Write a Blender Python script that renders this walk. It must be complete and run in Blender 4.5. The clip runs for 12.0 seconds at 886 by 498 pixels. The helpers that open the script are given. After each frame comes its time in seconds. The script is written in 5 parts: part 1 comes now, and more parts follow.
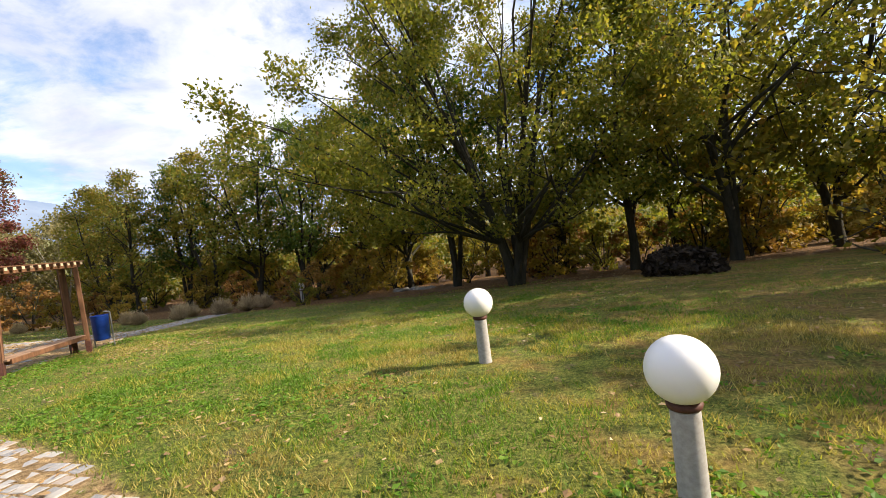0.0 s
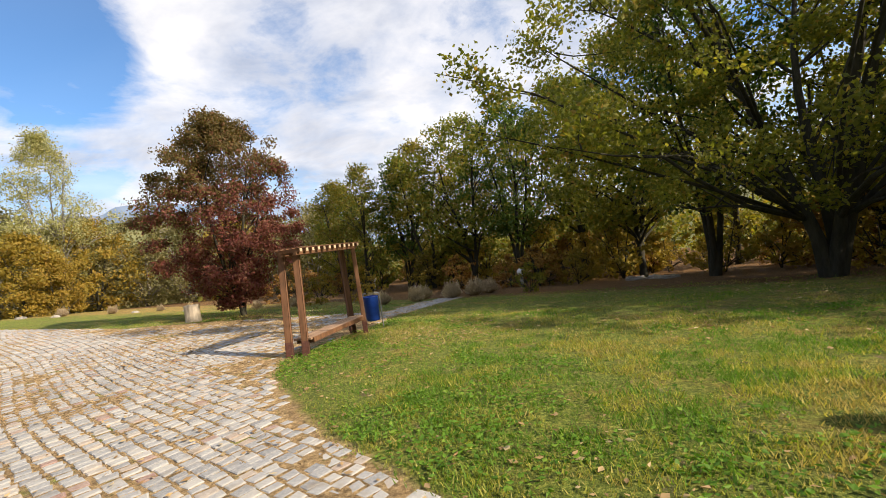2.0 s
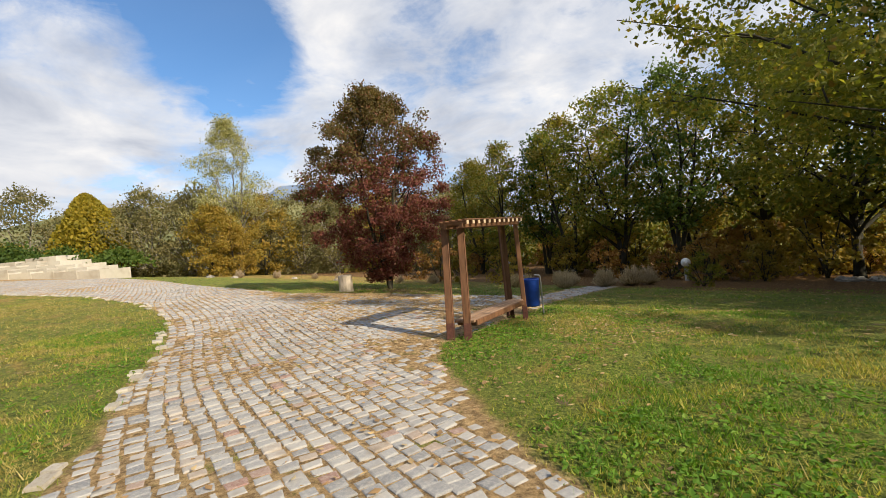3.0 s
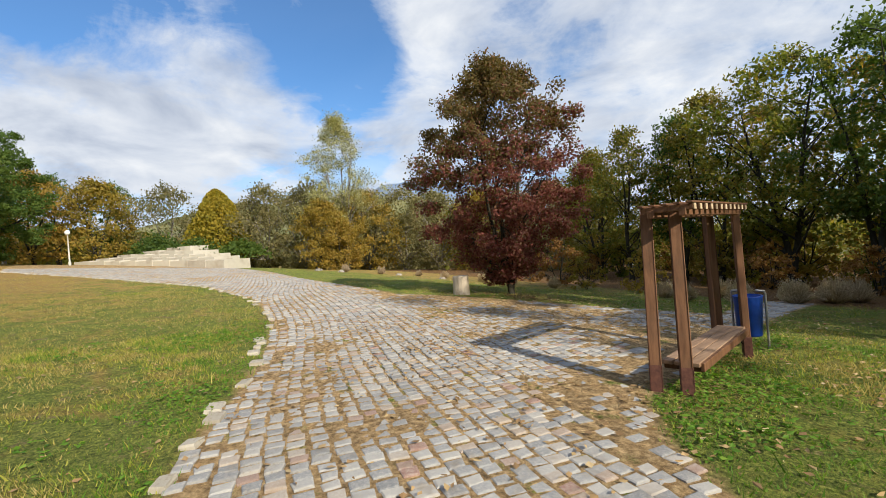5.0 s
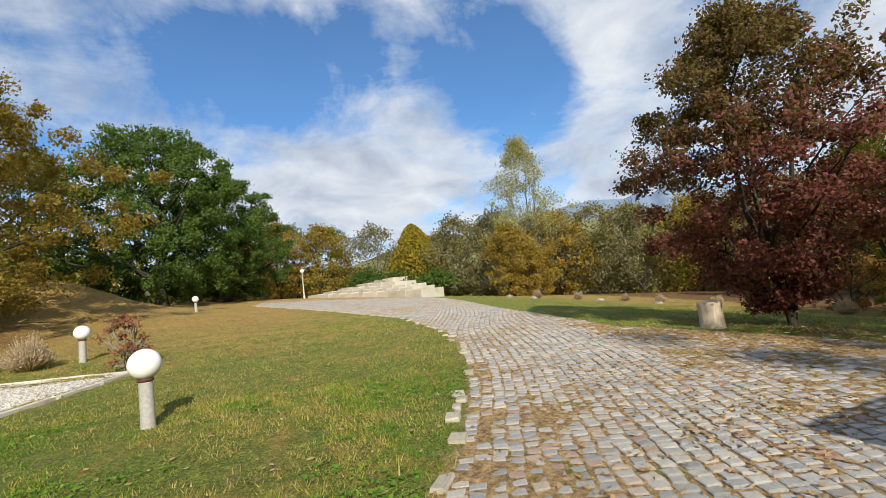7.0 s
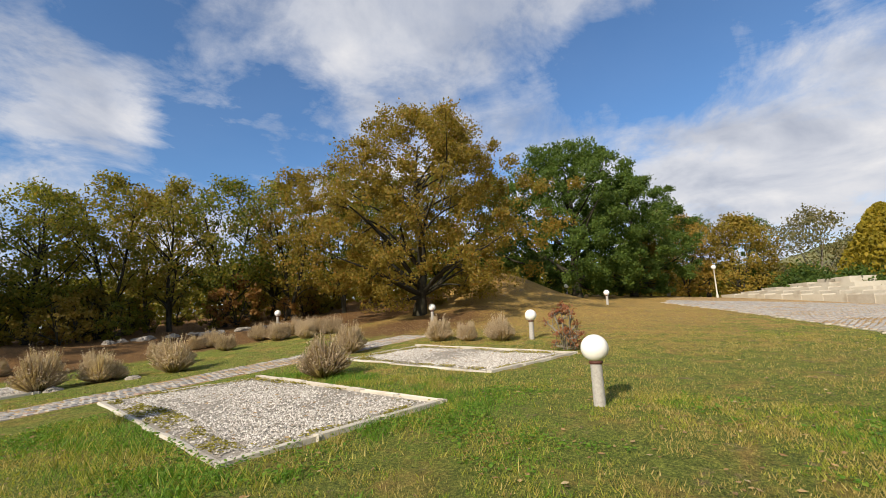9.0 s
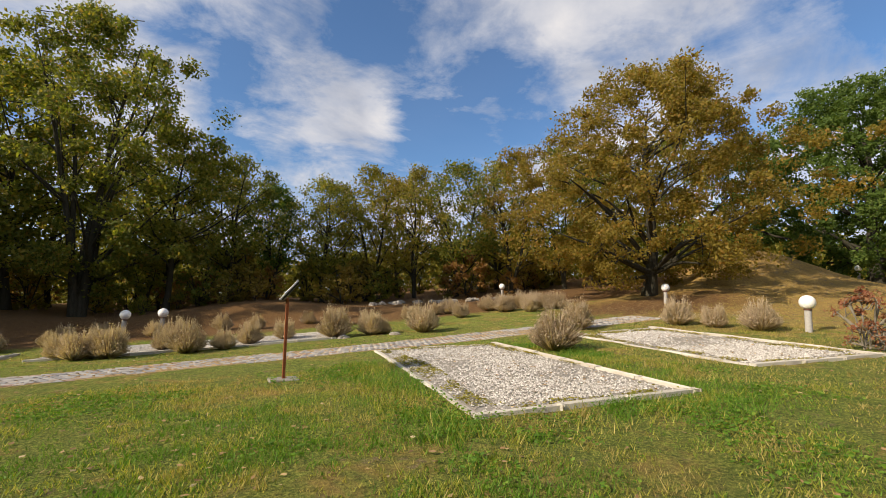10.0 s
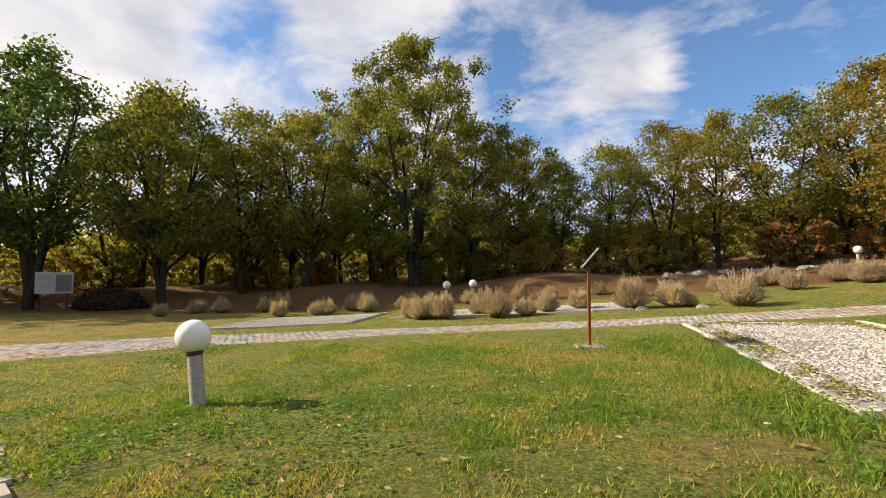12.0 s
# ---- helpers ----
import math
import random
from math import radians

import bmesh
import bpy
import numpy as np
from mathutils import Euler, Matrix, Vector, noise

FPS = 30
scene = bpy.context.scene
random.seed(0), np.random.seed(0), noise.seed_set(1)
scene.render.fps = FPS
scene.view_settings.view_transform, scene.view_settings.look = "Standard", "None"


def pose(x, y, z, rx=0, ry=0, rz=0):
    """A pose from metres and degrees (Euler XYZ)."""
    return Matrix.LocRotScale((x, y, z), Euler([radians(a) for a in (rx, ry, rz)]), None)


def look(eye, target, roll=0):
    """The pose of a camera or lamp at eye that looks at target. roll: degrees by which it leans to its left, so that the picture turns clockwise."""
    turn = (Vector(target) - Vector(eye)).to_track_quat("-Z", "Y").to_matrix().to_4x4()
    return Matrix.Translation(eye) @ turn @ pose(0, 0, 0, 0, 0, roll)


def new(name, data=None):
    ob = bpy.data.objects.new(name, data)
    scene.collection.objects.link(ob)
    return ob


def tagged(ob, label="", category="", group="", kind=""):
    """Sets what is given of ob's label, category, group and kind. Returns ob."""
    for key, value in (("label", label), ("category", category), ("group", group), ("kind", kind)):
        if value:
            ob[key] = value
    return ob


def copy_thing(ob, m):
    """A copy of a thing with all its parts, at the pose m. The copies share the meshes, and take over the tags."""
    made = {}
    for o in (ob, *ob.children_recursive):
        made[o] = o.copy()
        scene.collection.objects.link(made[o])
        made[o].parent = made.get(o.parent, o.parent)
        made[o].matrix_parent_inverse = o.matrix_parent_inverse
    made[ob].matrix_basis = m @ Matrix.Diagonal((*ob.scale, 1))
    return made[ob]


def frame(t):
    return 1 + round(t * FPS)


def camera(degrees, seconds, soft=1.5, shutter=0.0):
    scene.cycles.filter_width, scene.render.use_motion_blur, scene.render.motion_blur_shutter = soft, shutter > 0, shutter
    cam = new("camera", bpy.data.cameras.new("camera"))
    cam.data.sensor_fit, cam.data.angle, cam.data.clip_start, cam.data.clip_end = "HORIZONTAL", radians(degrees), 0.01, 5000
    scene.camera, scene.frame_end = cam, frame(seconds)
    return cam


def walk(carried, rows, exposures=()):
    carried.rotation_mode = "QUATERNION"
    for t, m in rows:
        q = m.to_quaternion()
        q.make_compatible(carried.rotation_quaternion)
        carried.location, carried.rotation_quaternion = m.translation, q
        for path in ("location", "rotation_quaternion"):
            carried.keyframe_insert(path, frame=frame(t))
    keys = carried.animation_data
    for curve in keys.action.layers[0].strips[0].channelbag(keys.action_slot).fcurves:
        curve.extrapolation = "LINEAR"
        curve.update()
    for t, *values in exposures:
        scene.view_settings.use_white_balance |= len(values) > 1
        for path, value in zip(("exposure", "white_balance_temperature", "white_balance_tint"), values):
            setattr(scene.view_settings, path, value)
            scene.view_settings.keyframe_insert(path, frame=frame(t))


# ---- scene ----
cam = camera(89.4, 12.0, soft=0.9)
PATH = [
    (0, (0.461, -0.169, 1.493), (0.351, 1.826, 1.411), -7.5),
    (0.5, (-0.117, 0.234, 1.515), (-0.747, 2.132, 1.502), -9.0),
    (1, (-0.656, 0.564, 1.548), (-1.31, 2.454, 1.514), -9.7),
    (1.5, (-1.253, 0.887, 1.558), (-1.96, 2.757, 1.514), -9.8),
    (2, (-1.865, 1.119, 1.59), (-2.75, 2.912, 1.559), -8.4),
    (2.5, (-2.481, 1.388, 1.577), (-3.661, 3.003, 1.553), -6.4),
    (3, (-3.113, 1.579, 1.563), (-4.46, 3.057, 1.527), -6.0),
    (3.5, (-3.624, 1.763, 1.591), (-5.087, 3.126, 1.545), -6.3),
    (3.7, (-3.832, 1.823, 1.615), (-5.352, 3.122, 1.578), -6.6),
    (5.3, (-5.696, 2.608, 1.609), (-7.325, 3.768, 1.605), -4.6),
    (5.5, (-5.893, 2.666, 1.61), (-7.523, 3.825, 1.608), -4.6),
    (6, (-6.483, 2.809, 1.62), (-8.183, 3.862, 1.628), -4.4),
    (6.5, (-7.032, 2.903, 1.662), (-8.78, 3.874, 1.685), -4.5),
    (7, (-7.495, 2.968, 1.668), (-9.437, 3.407, 1.857), -7.2),
    (7.5, (-7.495, 2.843, 1.719), (-9.474, 2.756, 1.993), -7.4),
    (7.7, (-7.517, 2.825, 1.716), (-9.474, 2.543, 2.014), -6.6),
    (9.3, (-7.401, 2.416, 1.678), (-8.884, 1.11, 1.984), -1.5),
    (9.5, (-7.354, 2.383, 1.651), (-8.731, 0.961, 1.94), -0.7),
    (9.6, (-7.316, 2.363, 1.642), (-8.62, 0.872, 1.919), -0.5),
    (10, (-7.208, 2.268, 1.656), (-8.113, 0.5, 1.89), 0.9),
    (10.5, (-7.093, 2.147, 1.615), (-7.493, 0.199, 1.833), 1.3),
    (11, (-6.929, 2.163, 1.583), (-6.963, 0.171, 1.76), 1.3),
    (11.5, (-6.897, 2.144, 1.571), (-6.652, 0.164, 1.712), 0.3),
    (12, (-6.889, 2.139, 1.572), (-6.627, 0.159, 1.675), 0.1),
]
walk(cam, [(t, look(eye, target, roll)) for t, eye, target, roll in PATH], [(0.0, 0.95, 6750, 16), (0.5, 0.72, 6850, 15), (2.0, 0.68, 6900, 14), (3.5, 0.38, 6750, 11), (5.5, 0.38, 6350, 10), (7.5, 0.28, 6350, 9), (9.5, 0.24, 6850, 14), (12.0, 0.54, 7200, 15)])

# ---------------------------------------------------------------- light
SUN_AZ, SUN_EL = 88.0, 31.0  # degrees from +y towards +x, and above the horizon
world = bpy.data.worlds.new("sky")
scene.world = world
world.use_nodes = True
wt = world.node_tree
wt.nodes.clear()
w_out = wt.nodes.new("ShaderNodeOutputWorld")
w_bg = wt.nodes.new("ShaderNodeBackground")
w_bg.inputs["Strength"].default_value = 0.078
w_sky = wt.nodes.new("ShaderNodeTexSky")
w_sky.sky_type = "NISHITA"
w_sky.sun_disc = False
w_sky.sun_elevation = radians(SUN_EL)
w_sky.sun_rotation = radians(SUN_AZ)
w_sky.air_density, w_sky.dust_density, w_sky.ozone_density = 1.0, 0.6, 2.0
w_co = wt.nodes.new("ShaderNodeTexCoord")
w_sep = wt.nodes.new("ShaderNodeSeparateXYZ")
wt.links.new(w_co.outputs["Generated"], w_sep.inputs[0])


def wmath(op, a, b):
    n = wt.nodes.new("ShaderNodeMath")
    n.operation = op
    for k, v in enumerate((a, b)):
        if isinstance(v, (int, float)):
            n.inputs[k].default_value = v
        else:
            wt.links.new(v, n.inputs[k])
    return n.outputs[0]


w_up = wmath("ADD", wmath("MAXIMUM", w_sep.outputs["Z"], 0.0), 0.22)
w_vec = wt.nodes.new("ShaderNodeCombineXYZ")
wt.links.new(wmath("DIVIDE", w_sep.outputs["X"], w_up), w_vec.inputs[0])
wt.links.new(wmath("DIVIDE", w_sep.outputs["Y"], w_up), w_vec.inputs[1])


def wnoise(scale, detail, rough, warp):
    n = wt.nodes.new("ShaderNodeTexNoise")
    n.inputs["Scale"].default_value, n.inputs["Detail"].default_value = scale, detail
    n.inputs["Roughness"].default_value, n.inputs["Distortion"].default_value = rough, warp
    wt.links.new(w_vec.outputs[0], n.inputs["Vector"])
    return n.outputs["Fac"]


def wramp(fac, stops):
    n = wt.nodes.new("ShaderNodeValToRGB")
    n.color_ramp.elements[0].position, n.color_ramp.elements[0].color = stops[0][0], (*stops[0][1], 1)
    n.color_ramp.elements[1].position, n.color_ramp.elements[1].color = stops[-1][0], (*stops[-1][1], 1)
    for p, c in stops[1:-1]:
        n.color_ramp.elements.new(p).color = (*c, 1)
    wt.links.new(fac, n.inputs["Fac"])
    return n.outputs["Color"]


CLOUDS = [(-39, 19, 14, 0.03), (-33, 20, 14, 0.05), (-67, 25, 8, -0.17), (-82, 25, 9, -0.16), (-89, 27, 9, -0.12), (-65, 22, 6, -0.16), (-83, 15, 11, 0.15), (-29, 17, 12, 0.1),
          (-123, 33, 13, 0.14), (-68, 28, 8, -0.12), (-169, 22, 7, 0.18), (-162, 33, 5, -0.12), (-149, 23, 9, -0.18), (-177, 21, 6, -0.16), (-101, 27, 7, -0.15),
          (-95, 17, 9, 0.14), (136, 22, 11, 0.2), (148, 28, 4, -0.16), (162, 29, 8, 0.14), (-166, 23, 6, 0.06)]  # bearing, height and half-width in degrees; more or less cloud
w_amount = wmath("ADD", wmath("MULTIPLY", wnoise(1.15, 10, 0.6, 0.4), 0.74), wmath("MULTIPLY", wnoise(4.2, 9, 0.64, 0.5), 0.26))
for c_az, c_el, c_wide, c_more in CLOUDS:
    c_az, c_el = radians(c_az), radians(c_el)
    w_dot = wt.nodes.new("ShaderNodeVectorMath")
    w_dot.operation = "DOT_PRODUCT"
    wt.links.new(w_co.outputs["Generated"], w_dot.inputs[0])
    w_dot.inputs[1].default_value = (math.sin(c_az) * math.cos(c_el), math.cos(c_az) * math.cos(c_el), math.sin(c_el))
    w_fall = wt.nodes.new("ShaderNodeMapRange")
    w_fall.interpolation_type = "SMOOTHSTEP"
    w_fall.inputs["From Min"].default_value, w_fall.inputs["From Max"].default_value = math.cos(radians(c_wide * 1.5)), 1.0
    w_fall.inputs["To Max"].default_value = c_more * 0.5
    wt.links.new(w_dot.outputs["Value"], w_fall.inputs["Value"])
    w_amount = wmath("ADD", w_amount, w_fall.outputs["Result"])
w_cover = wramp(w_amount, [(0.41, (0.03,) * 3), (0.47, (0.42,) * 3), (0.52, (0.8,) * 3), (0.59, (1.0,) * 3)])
w_tone = wramp(wnoise(1.9, 7, 0.55, 0.5), [(0.36, (4.7, 5.3, 6.4)), (0.5, (6.7, 7.2, 8.0)), (0.66, (8.9, 9.1, 9.3))])
w_mix = wt.nodes.new("ShaderNodeMix")
w_mix.data_type = "RGBA"
w_haze = wramp(w_sep.outputs["Z"], [(0.0, (0.9,) * 3), (0.12, (0.6,) * 3), (0.3, (0.0,) * 3)])
w_most = wt.nodes.new("ShaderNodeMix")
w_most.data_type, w_most.blend_type = "RGBA", "LIGHTEN"
w_most.inputs["Factor"].default_value = 1.0
wt.links.new(w_cover, w_most.inputs["A"])
wt.links.new(w_haze, w_most.inputs["B"])
wt.links.new(w_most.outputs["Result"], w_mix.inputs["Factor"])
w_blue = wt.nodes.new("ShaderNodeMix")
w_blue.data_type, w_blue.blend_type = "RGBA", "MULTIPLY"
w_blue.inputs["Factor"].default_value = 1.0
w_blue.inputs["B"].default_value = (0.85, 1.3, 1.65, 1)
wt.links.new(w_sky.outputs[0], w_blue.inputs["A"])
wt.links.new(w_blue.outputs["Result"], w_mix.inputs["A"])
wt.links.new(w_tone, w_mix.inputs["B"])
wt.links.new(w_mix.outputs["Result"], w_bg.inputs["Color"])
wt.links.new(w_bg.outputs[0], w_out.inputs["Surface"])

sun = new("sun", bpy.data.lights.new("sun", "SUN"))
sun.data.energy, sun.data.angle, sun.data.color = 5.0, radians(0.6), (1.0, 0.89, 0.70)
az, el = radians(SUN_AZ), radians(SUN_EL)
sun_way = Vector((math.sin(az) * math.cos(el), math.cos(az) * math.cos(el), math.sin(el)))
sun.matrix_world = look(sun_way * 60, (0, 0, 0))

# ---------------------------------------------------------------- materials


class Mat:
    """A node material with short ways to add nodes."""

    def __init__(self, name, rough=0.8):
        self.m = bpy.data.materials.new(name)
        self.m.use_nodes = True
        self.t = self.m.node_tree
        self.b = self.t.nodes["Principled BSDF"]
        self.b.inputs["Roughness"].default_value = rough
        self.b.inputs["Specular IOR Level"].default_value = 0.25
        self.co = self.t.nodes.new("ShaderNodeTexCoord").outputs["Object"]

    def put(self, value, socket):
        if isinstance(value, (int, float)):
            socket.default_value = value
        elif isinstance(value, tuple):
            socket.default_value = (*value, 1) if len(value) == 3 and len(socket.default_value) == 4 else value
        else:
            self.t.links.new(value, socket)

    def noise(self, scale, detail=4, rough=0.55, stretch=None, warp=0.0):
        n = self.t.nodes.new("ShaderNodeTexNoise")
        n.inputs["Scale"].default_value, n.inputs["Detail"].default_value = scale, detail
        n.inputs["Roughness"].default_value, n.inputs["Distortion"].default_value = rough, warp
        vec = self.co
        if stretch:
            mp = self.t.nodes.new("ShaderNodeMapping")
            mp.inputs["Scale"].default_value = stretch
            self.t.links.new(vec, mp.inputs[0])
            vec = mp.outputs[0]
        self.t.links.new(vec, n.inputs["Vector"])
        return n.outputs["Fac"]

    def ramp(self, fac, stops):
        n = self.t.nodes.new("ShaderNodeValToRGB")
        e = n.color_ramp.elements
        e[0].position, e[0].color = stops[0][0], (*stops[0][1], 1)
        e[1].position, e[1].color = stops[-1][0], (*stops[-1][1], 1)
        for p, c in stops[1:-1]:
            e.new(p).color = (*c, 1)
        self.put(fac, n.inputs["Fac"])
        return n.outputs["Color"]

    def step(self, fac, a, b):
        n = self.t.nodes.new("ShaderNodeMapRange")
        n.interpolation_type = "SMOOTHSTEP"
        self.put(fac, n.inputs["Value"])
        n.inputs["From Min"].default_value, n.inputs["From Max"].default_value = a, b
        return n.outputs["Result"]

    def math(self, op, a, b):
        n = self.t.nodes.new("ShaderNodeMath")
        n.operation = op
        self.put(a, n.inputs[0])
        self.put(b, n.inputs[1])
        return n.outputs[0]

    def mix(self, fac, a, b, kind="MIX"):
        n = self.t.nodes.new("ShaderNodeMix")
        n.data_type, n.blend_type = "RGBA", kind
        self.put(fac, n.inputs["Factor"])
        self.put(a, n.inputs["A"])
        self.put(b, n.inputs["B"])
        return n.outputs["Result"]

    def island(self):
        return self.t.nodes.new("ShaderNodeNewGeometry").outputs["Random Per Island"]

    def each(self):
        return self.t.nodes.new("ShaderNodeObjectInfo").outputs["Random"]

    def color(self, c):
        self.put(c, self.b.inputs["Base Color"])
        return self

    def bump(self, height, strength=0.5, dist=0.02):
        n = self.t.nodes.new("ShaderNodeBump")
        n.inputs["Strength"].default_value, n.inputs["Distance"].default_value = strength, dist
        self.put(height, n.inputs["Height"])
        self.t.links.new(n.outputs[0], self.b.inputs["Normal"])
        return self


def ground_material():
    k = Mat("meadow_and_earth", 0.95)
    at = k.t.nodes.new("ShaderNodeAttribute")
    at.attribute_name = "zone"
    sep = k.t.nodes.new("ShaderNodeSeparateColor")
    k.t.links.new(at.outputs["Color"], sep.inputs[0])
    road, litter, dry = sep.outputs[0], sep.outputs[1], sep.outputs[2]
    far = at.outputs["Alpha"]
    big, mid, fine = k.noise(0.35, 5), k.noise(2.6, 7, 0.72), k.noise(30, 8, 0.82)
    patch = k.noise(1.1, 6, 0.7, warp=0.6)
    green = k.ramp(fine, [(0.37, (0.022, 0.042, 0.007)), (0.5, (0.13, 0.18, 0.024)), (0.63, (0.36, 0.37, 0.085))])
    straw = k.ramp(fine, [(0.3, (0.14, 0.09, 0.032)), (0.55, (0.39, 0.25, 0.08)), (0.7, (0.54, 0.38, 0.15))])
    soil = k.ramp(fine, [(0.3, (0.11, 0.08, 0.045)), (0.55, (0.25, 0.185, 0.11)), (0.72, (0.40, 0.32, 0.21))])
    leaf = k.ramp(k.noise(24, 5, 0.75), [(0.32, (0.035, 0.02, 0.01)), (0.5, (0.15, 0.08, 0.032)), (0.68, (0.34, 0.20, 0.085))])
    dirt = k.ramp(k.noise(16, 7, 0.75), [(0.30, (0.17, 0.11, 0.055)), (0.5, (0.41, 0.275, 0.14)), (0.68, (0.57, 0.43, 0.255))])
    c = k.mix(k.step(k.math("ADD", patch, k.math("MULTIPLY", dry, 0.42)), 0.52, 0.82), green, straw)
    c = k.mix(k.step(k.math("ADD", mid, k.math("MULTIPLY", dry, 0.05)), 0.58, 0.70), c, soil)
    c = k.mix(k.math("MULTIPLY", far, 0.85), c, k.ramp(k.noise(0.02, 6, 0.7), [(0.35, (0.035, 0.05, 0.025)), (0.65, (0.10, 0.11, 0.045))]))
    c = k.mix(k.math("MULTIPLY", k.step(big, 0.35, 0.7), 0.25), c, (0.16, 0.17, 0.05))
    c = k.mix(k.step(k.math("ADD", litter, k.math("MULTIPLY", k.math("SUBTRACT", mid, 0.5), 0.9)), 0.35, 0.7), c, leaf)
    moss = k.mix(k.step(mid, 0.55, 0.7), dirt, green)
    c = k.mix(k.step(k.math("ADD", road, k.math("MULTIPLY", k.math("SUBTRACT", mid, 0.5), 0.7)), 0.35, 0.65), c, moss)
    c = k.mix(0.85, c, k.ramp(k.noise(8, 9, 0.78), [(0.36, (0.58, 0.58, 0.56)), (0.5, (1.05, 1.05, 1.0)), (0.64, (1.45, 1.42, 1.3))]), "MULTIPLY")
    k.color(c).bump(k.math("ADD", fine, k.math("MULTIPLY", mid, 0.6)), 1.0, 0.07)
    return k.m


def foliage(name, stops, sheen=0.35):
    """Leaves: colour varied leaf by leaf and plant by plant, with light through them."""
    k = Mat(name, 0.6)
    c = k.ramp(k.island(), stops)
    c = k.mix(0.35, c, k.ramp(k.each(), [(0.0, stops[0][1]), (0.5, stops[len(stops) // 2][1]), (1.0, stops[-1][1])]))
    k.color(c)
    tr = k.t.nodes.new("ShaderNodeBsdfTranslucent")
    bright = k.mix(1.0, c, (2.1, 2.1, 1.0), "MULTIPLY")
    k.put(bright, tr.inputs["Color"])
    mx = k.t.nodes.new("ShaderNodeMixShader")
    mx.inputs[0].default_value = sheen
    k.t.links.new(k.b.outputs[0], mx.inputs[1])
    k.t.links.new(tr.outputs[0], mx.inputs[2])
    k.t.links.new(mx.outputs[0], k.t.nodes["Material Output"].inputs["Surface"])
    return k.m


def bark_material(name, dark, light):
    k = Mat(name, 0.95)
    n = k.noise(9, 6, 0.7, (1, 1, 0.22))
    k.color(k.mix(k.math("MULTIPLY", k.noise(1.2), 0.4), k.ramp(n, [(0.35, dark), (0.7, light)]), (0.09, 0.10, 0.06)))
    k.bump(n, 1.0, 0.04)
    return k.m


def stone_material(name, stops, scale=30, varied=True, joined=False):
    k = Mat(name, 0.85)
    fine, mid = k.noise(scale, 7, 0.7), k.noise(scale / 8, 4)
    c = k.ramp(k.island() if joined else k.each(), stops) if varied else stops[len(stops) // 2][1]
    c = k.mix(k.math("MULTIPLY", k.step(fine, 0.35, 0.75), 0.45), c, (0.55, 0.52, 0.46))
    c = k.mix(k.math("MULTIPLY", k.step(mid, 0.5, 0.75), 0.5), c, (0.20, 0.155, 0.105))
    k.color(c).bump(fine, 0.7, 0.01)
    return k.m


def wood_material(name, dark, light, stretch):
    k = Mat(name, 0.7)
    n = k.noise(14, 6, 0.65, stretch, 0.3)
    c = k.ramp(n, [(0.3, dark), (0.7, light)])
    c = k.mix(k.math("MULTIPLY", k.step(k.noise(3.0, 5), 0.5, 0.75), 0.4), c, (0.09, 0.06, 0.04))
    k.color(c).bump(n, 0.5, 0.006)
    return k.m


def plain_material(name, a, b, rough=0.6, scale=20, metal=0.0):
    k = Mat(name, rough)
    n = k.noise(scale, 6, 0.65)
    k.color(k.ramp(n, [(0.35, a), (0.7, b)])).bump(n, 0.2, 0.004)
    k.b.inputs["Metallic"].default_value = metal
    return k.m


def globe_material():
    k = Mat("opal_globe", 0.28)
    n = k.noise(5, 6, 0.7)
    k.color(k.mix(k.math("MULTIPLY", k.step(n, 0.55, 0.8), 0.25), (0.86, 0.86, 0.84), (0.62, 0.58, 0.5)))
    k.b.inputs["Specular IOR Level"].default_value = 0.5
    k.b.inputs["Subsurface Weight"].default_value = 0.25
    k.b.inputs["Subsurface Radius"].default_value = (0.1, 0.1, 0.1)
    return k.m


M_GROUND = ground_material()
M_OAK = foliage("oak_leaves", [(0.0, (0.05, 0.075, 0.012)), (0.4, (0.11, 0.135, 0.022)), (0.7, (0.195, 0.20, 0.034)), (0.92, (0.30, 0.245, 0.044)), (1.0, (0.27, 0.13, 0.035))], 0.44)
M_GOLD = foliage("golden_oak_leaves", [(0.0, (0.065, 0.082, 0.013)), (0.4, (0.145, 0.145, 0.022)), (0.75, (0.235, 0.198, 0.032)), (1.0, (0.25, 0.135, 0.032))], 0.42)
M_GREEN = foliage("green_leaves", [(0.0, (0.03, 0.06, 0.012)), (0.5, (0.065, 0.115, 0.02)), (1.0, (0.12, 0.16, 0.03))])
M_RED = foliage("red_ash_leaves", [(0.0, (0.045, 0.02, 0.018)), (0.35, (0.12, 0.035, 0.03)), (0.6, (0.19, 0.06, 0.05)), (0.8, (0.20, 0.10, 0.07)), (1.0, (0.09, 0.085, 0.025))])
M_REDTOP = foliage("olive_ash_leaves", [(0.0, (0.05, 0.05, 0.018)), (0.5, (0.10, 0.095, 0.025)), (0.8, (0.14, 0.10, 0.035)), (1.0, (0.16, 0.06, 0.04))])
M_YELLOW = foliage("yellow_shrub_leaves", [(0.0, (0.12, 0.105, 0.018)), (0.5, (0.26, 0.20, 0.03)), (1.0, (0.31, 0.19, 0.045))])
M_ORANGE = foliage("rust_shrub_leaves", [(0.0, (0.12, 0.06, 0.02)), (0.5, (0.24, 0.12, 0.035)), (1.0, (0.30, 0.19, 0.05))])
M_RUSSET = foliage("russet_rose_leaves", [(0.0, (0.16, 0.05, 0.025)), (0.5, (0.30, 0.12, 0.07)), (1.0, (0.36, 0.24, 0.13))])
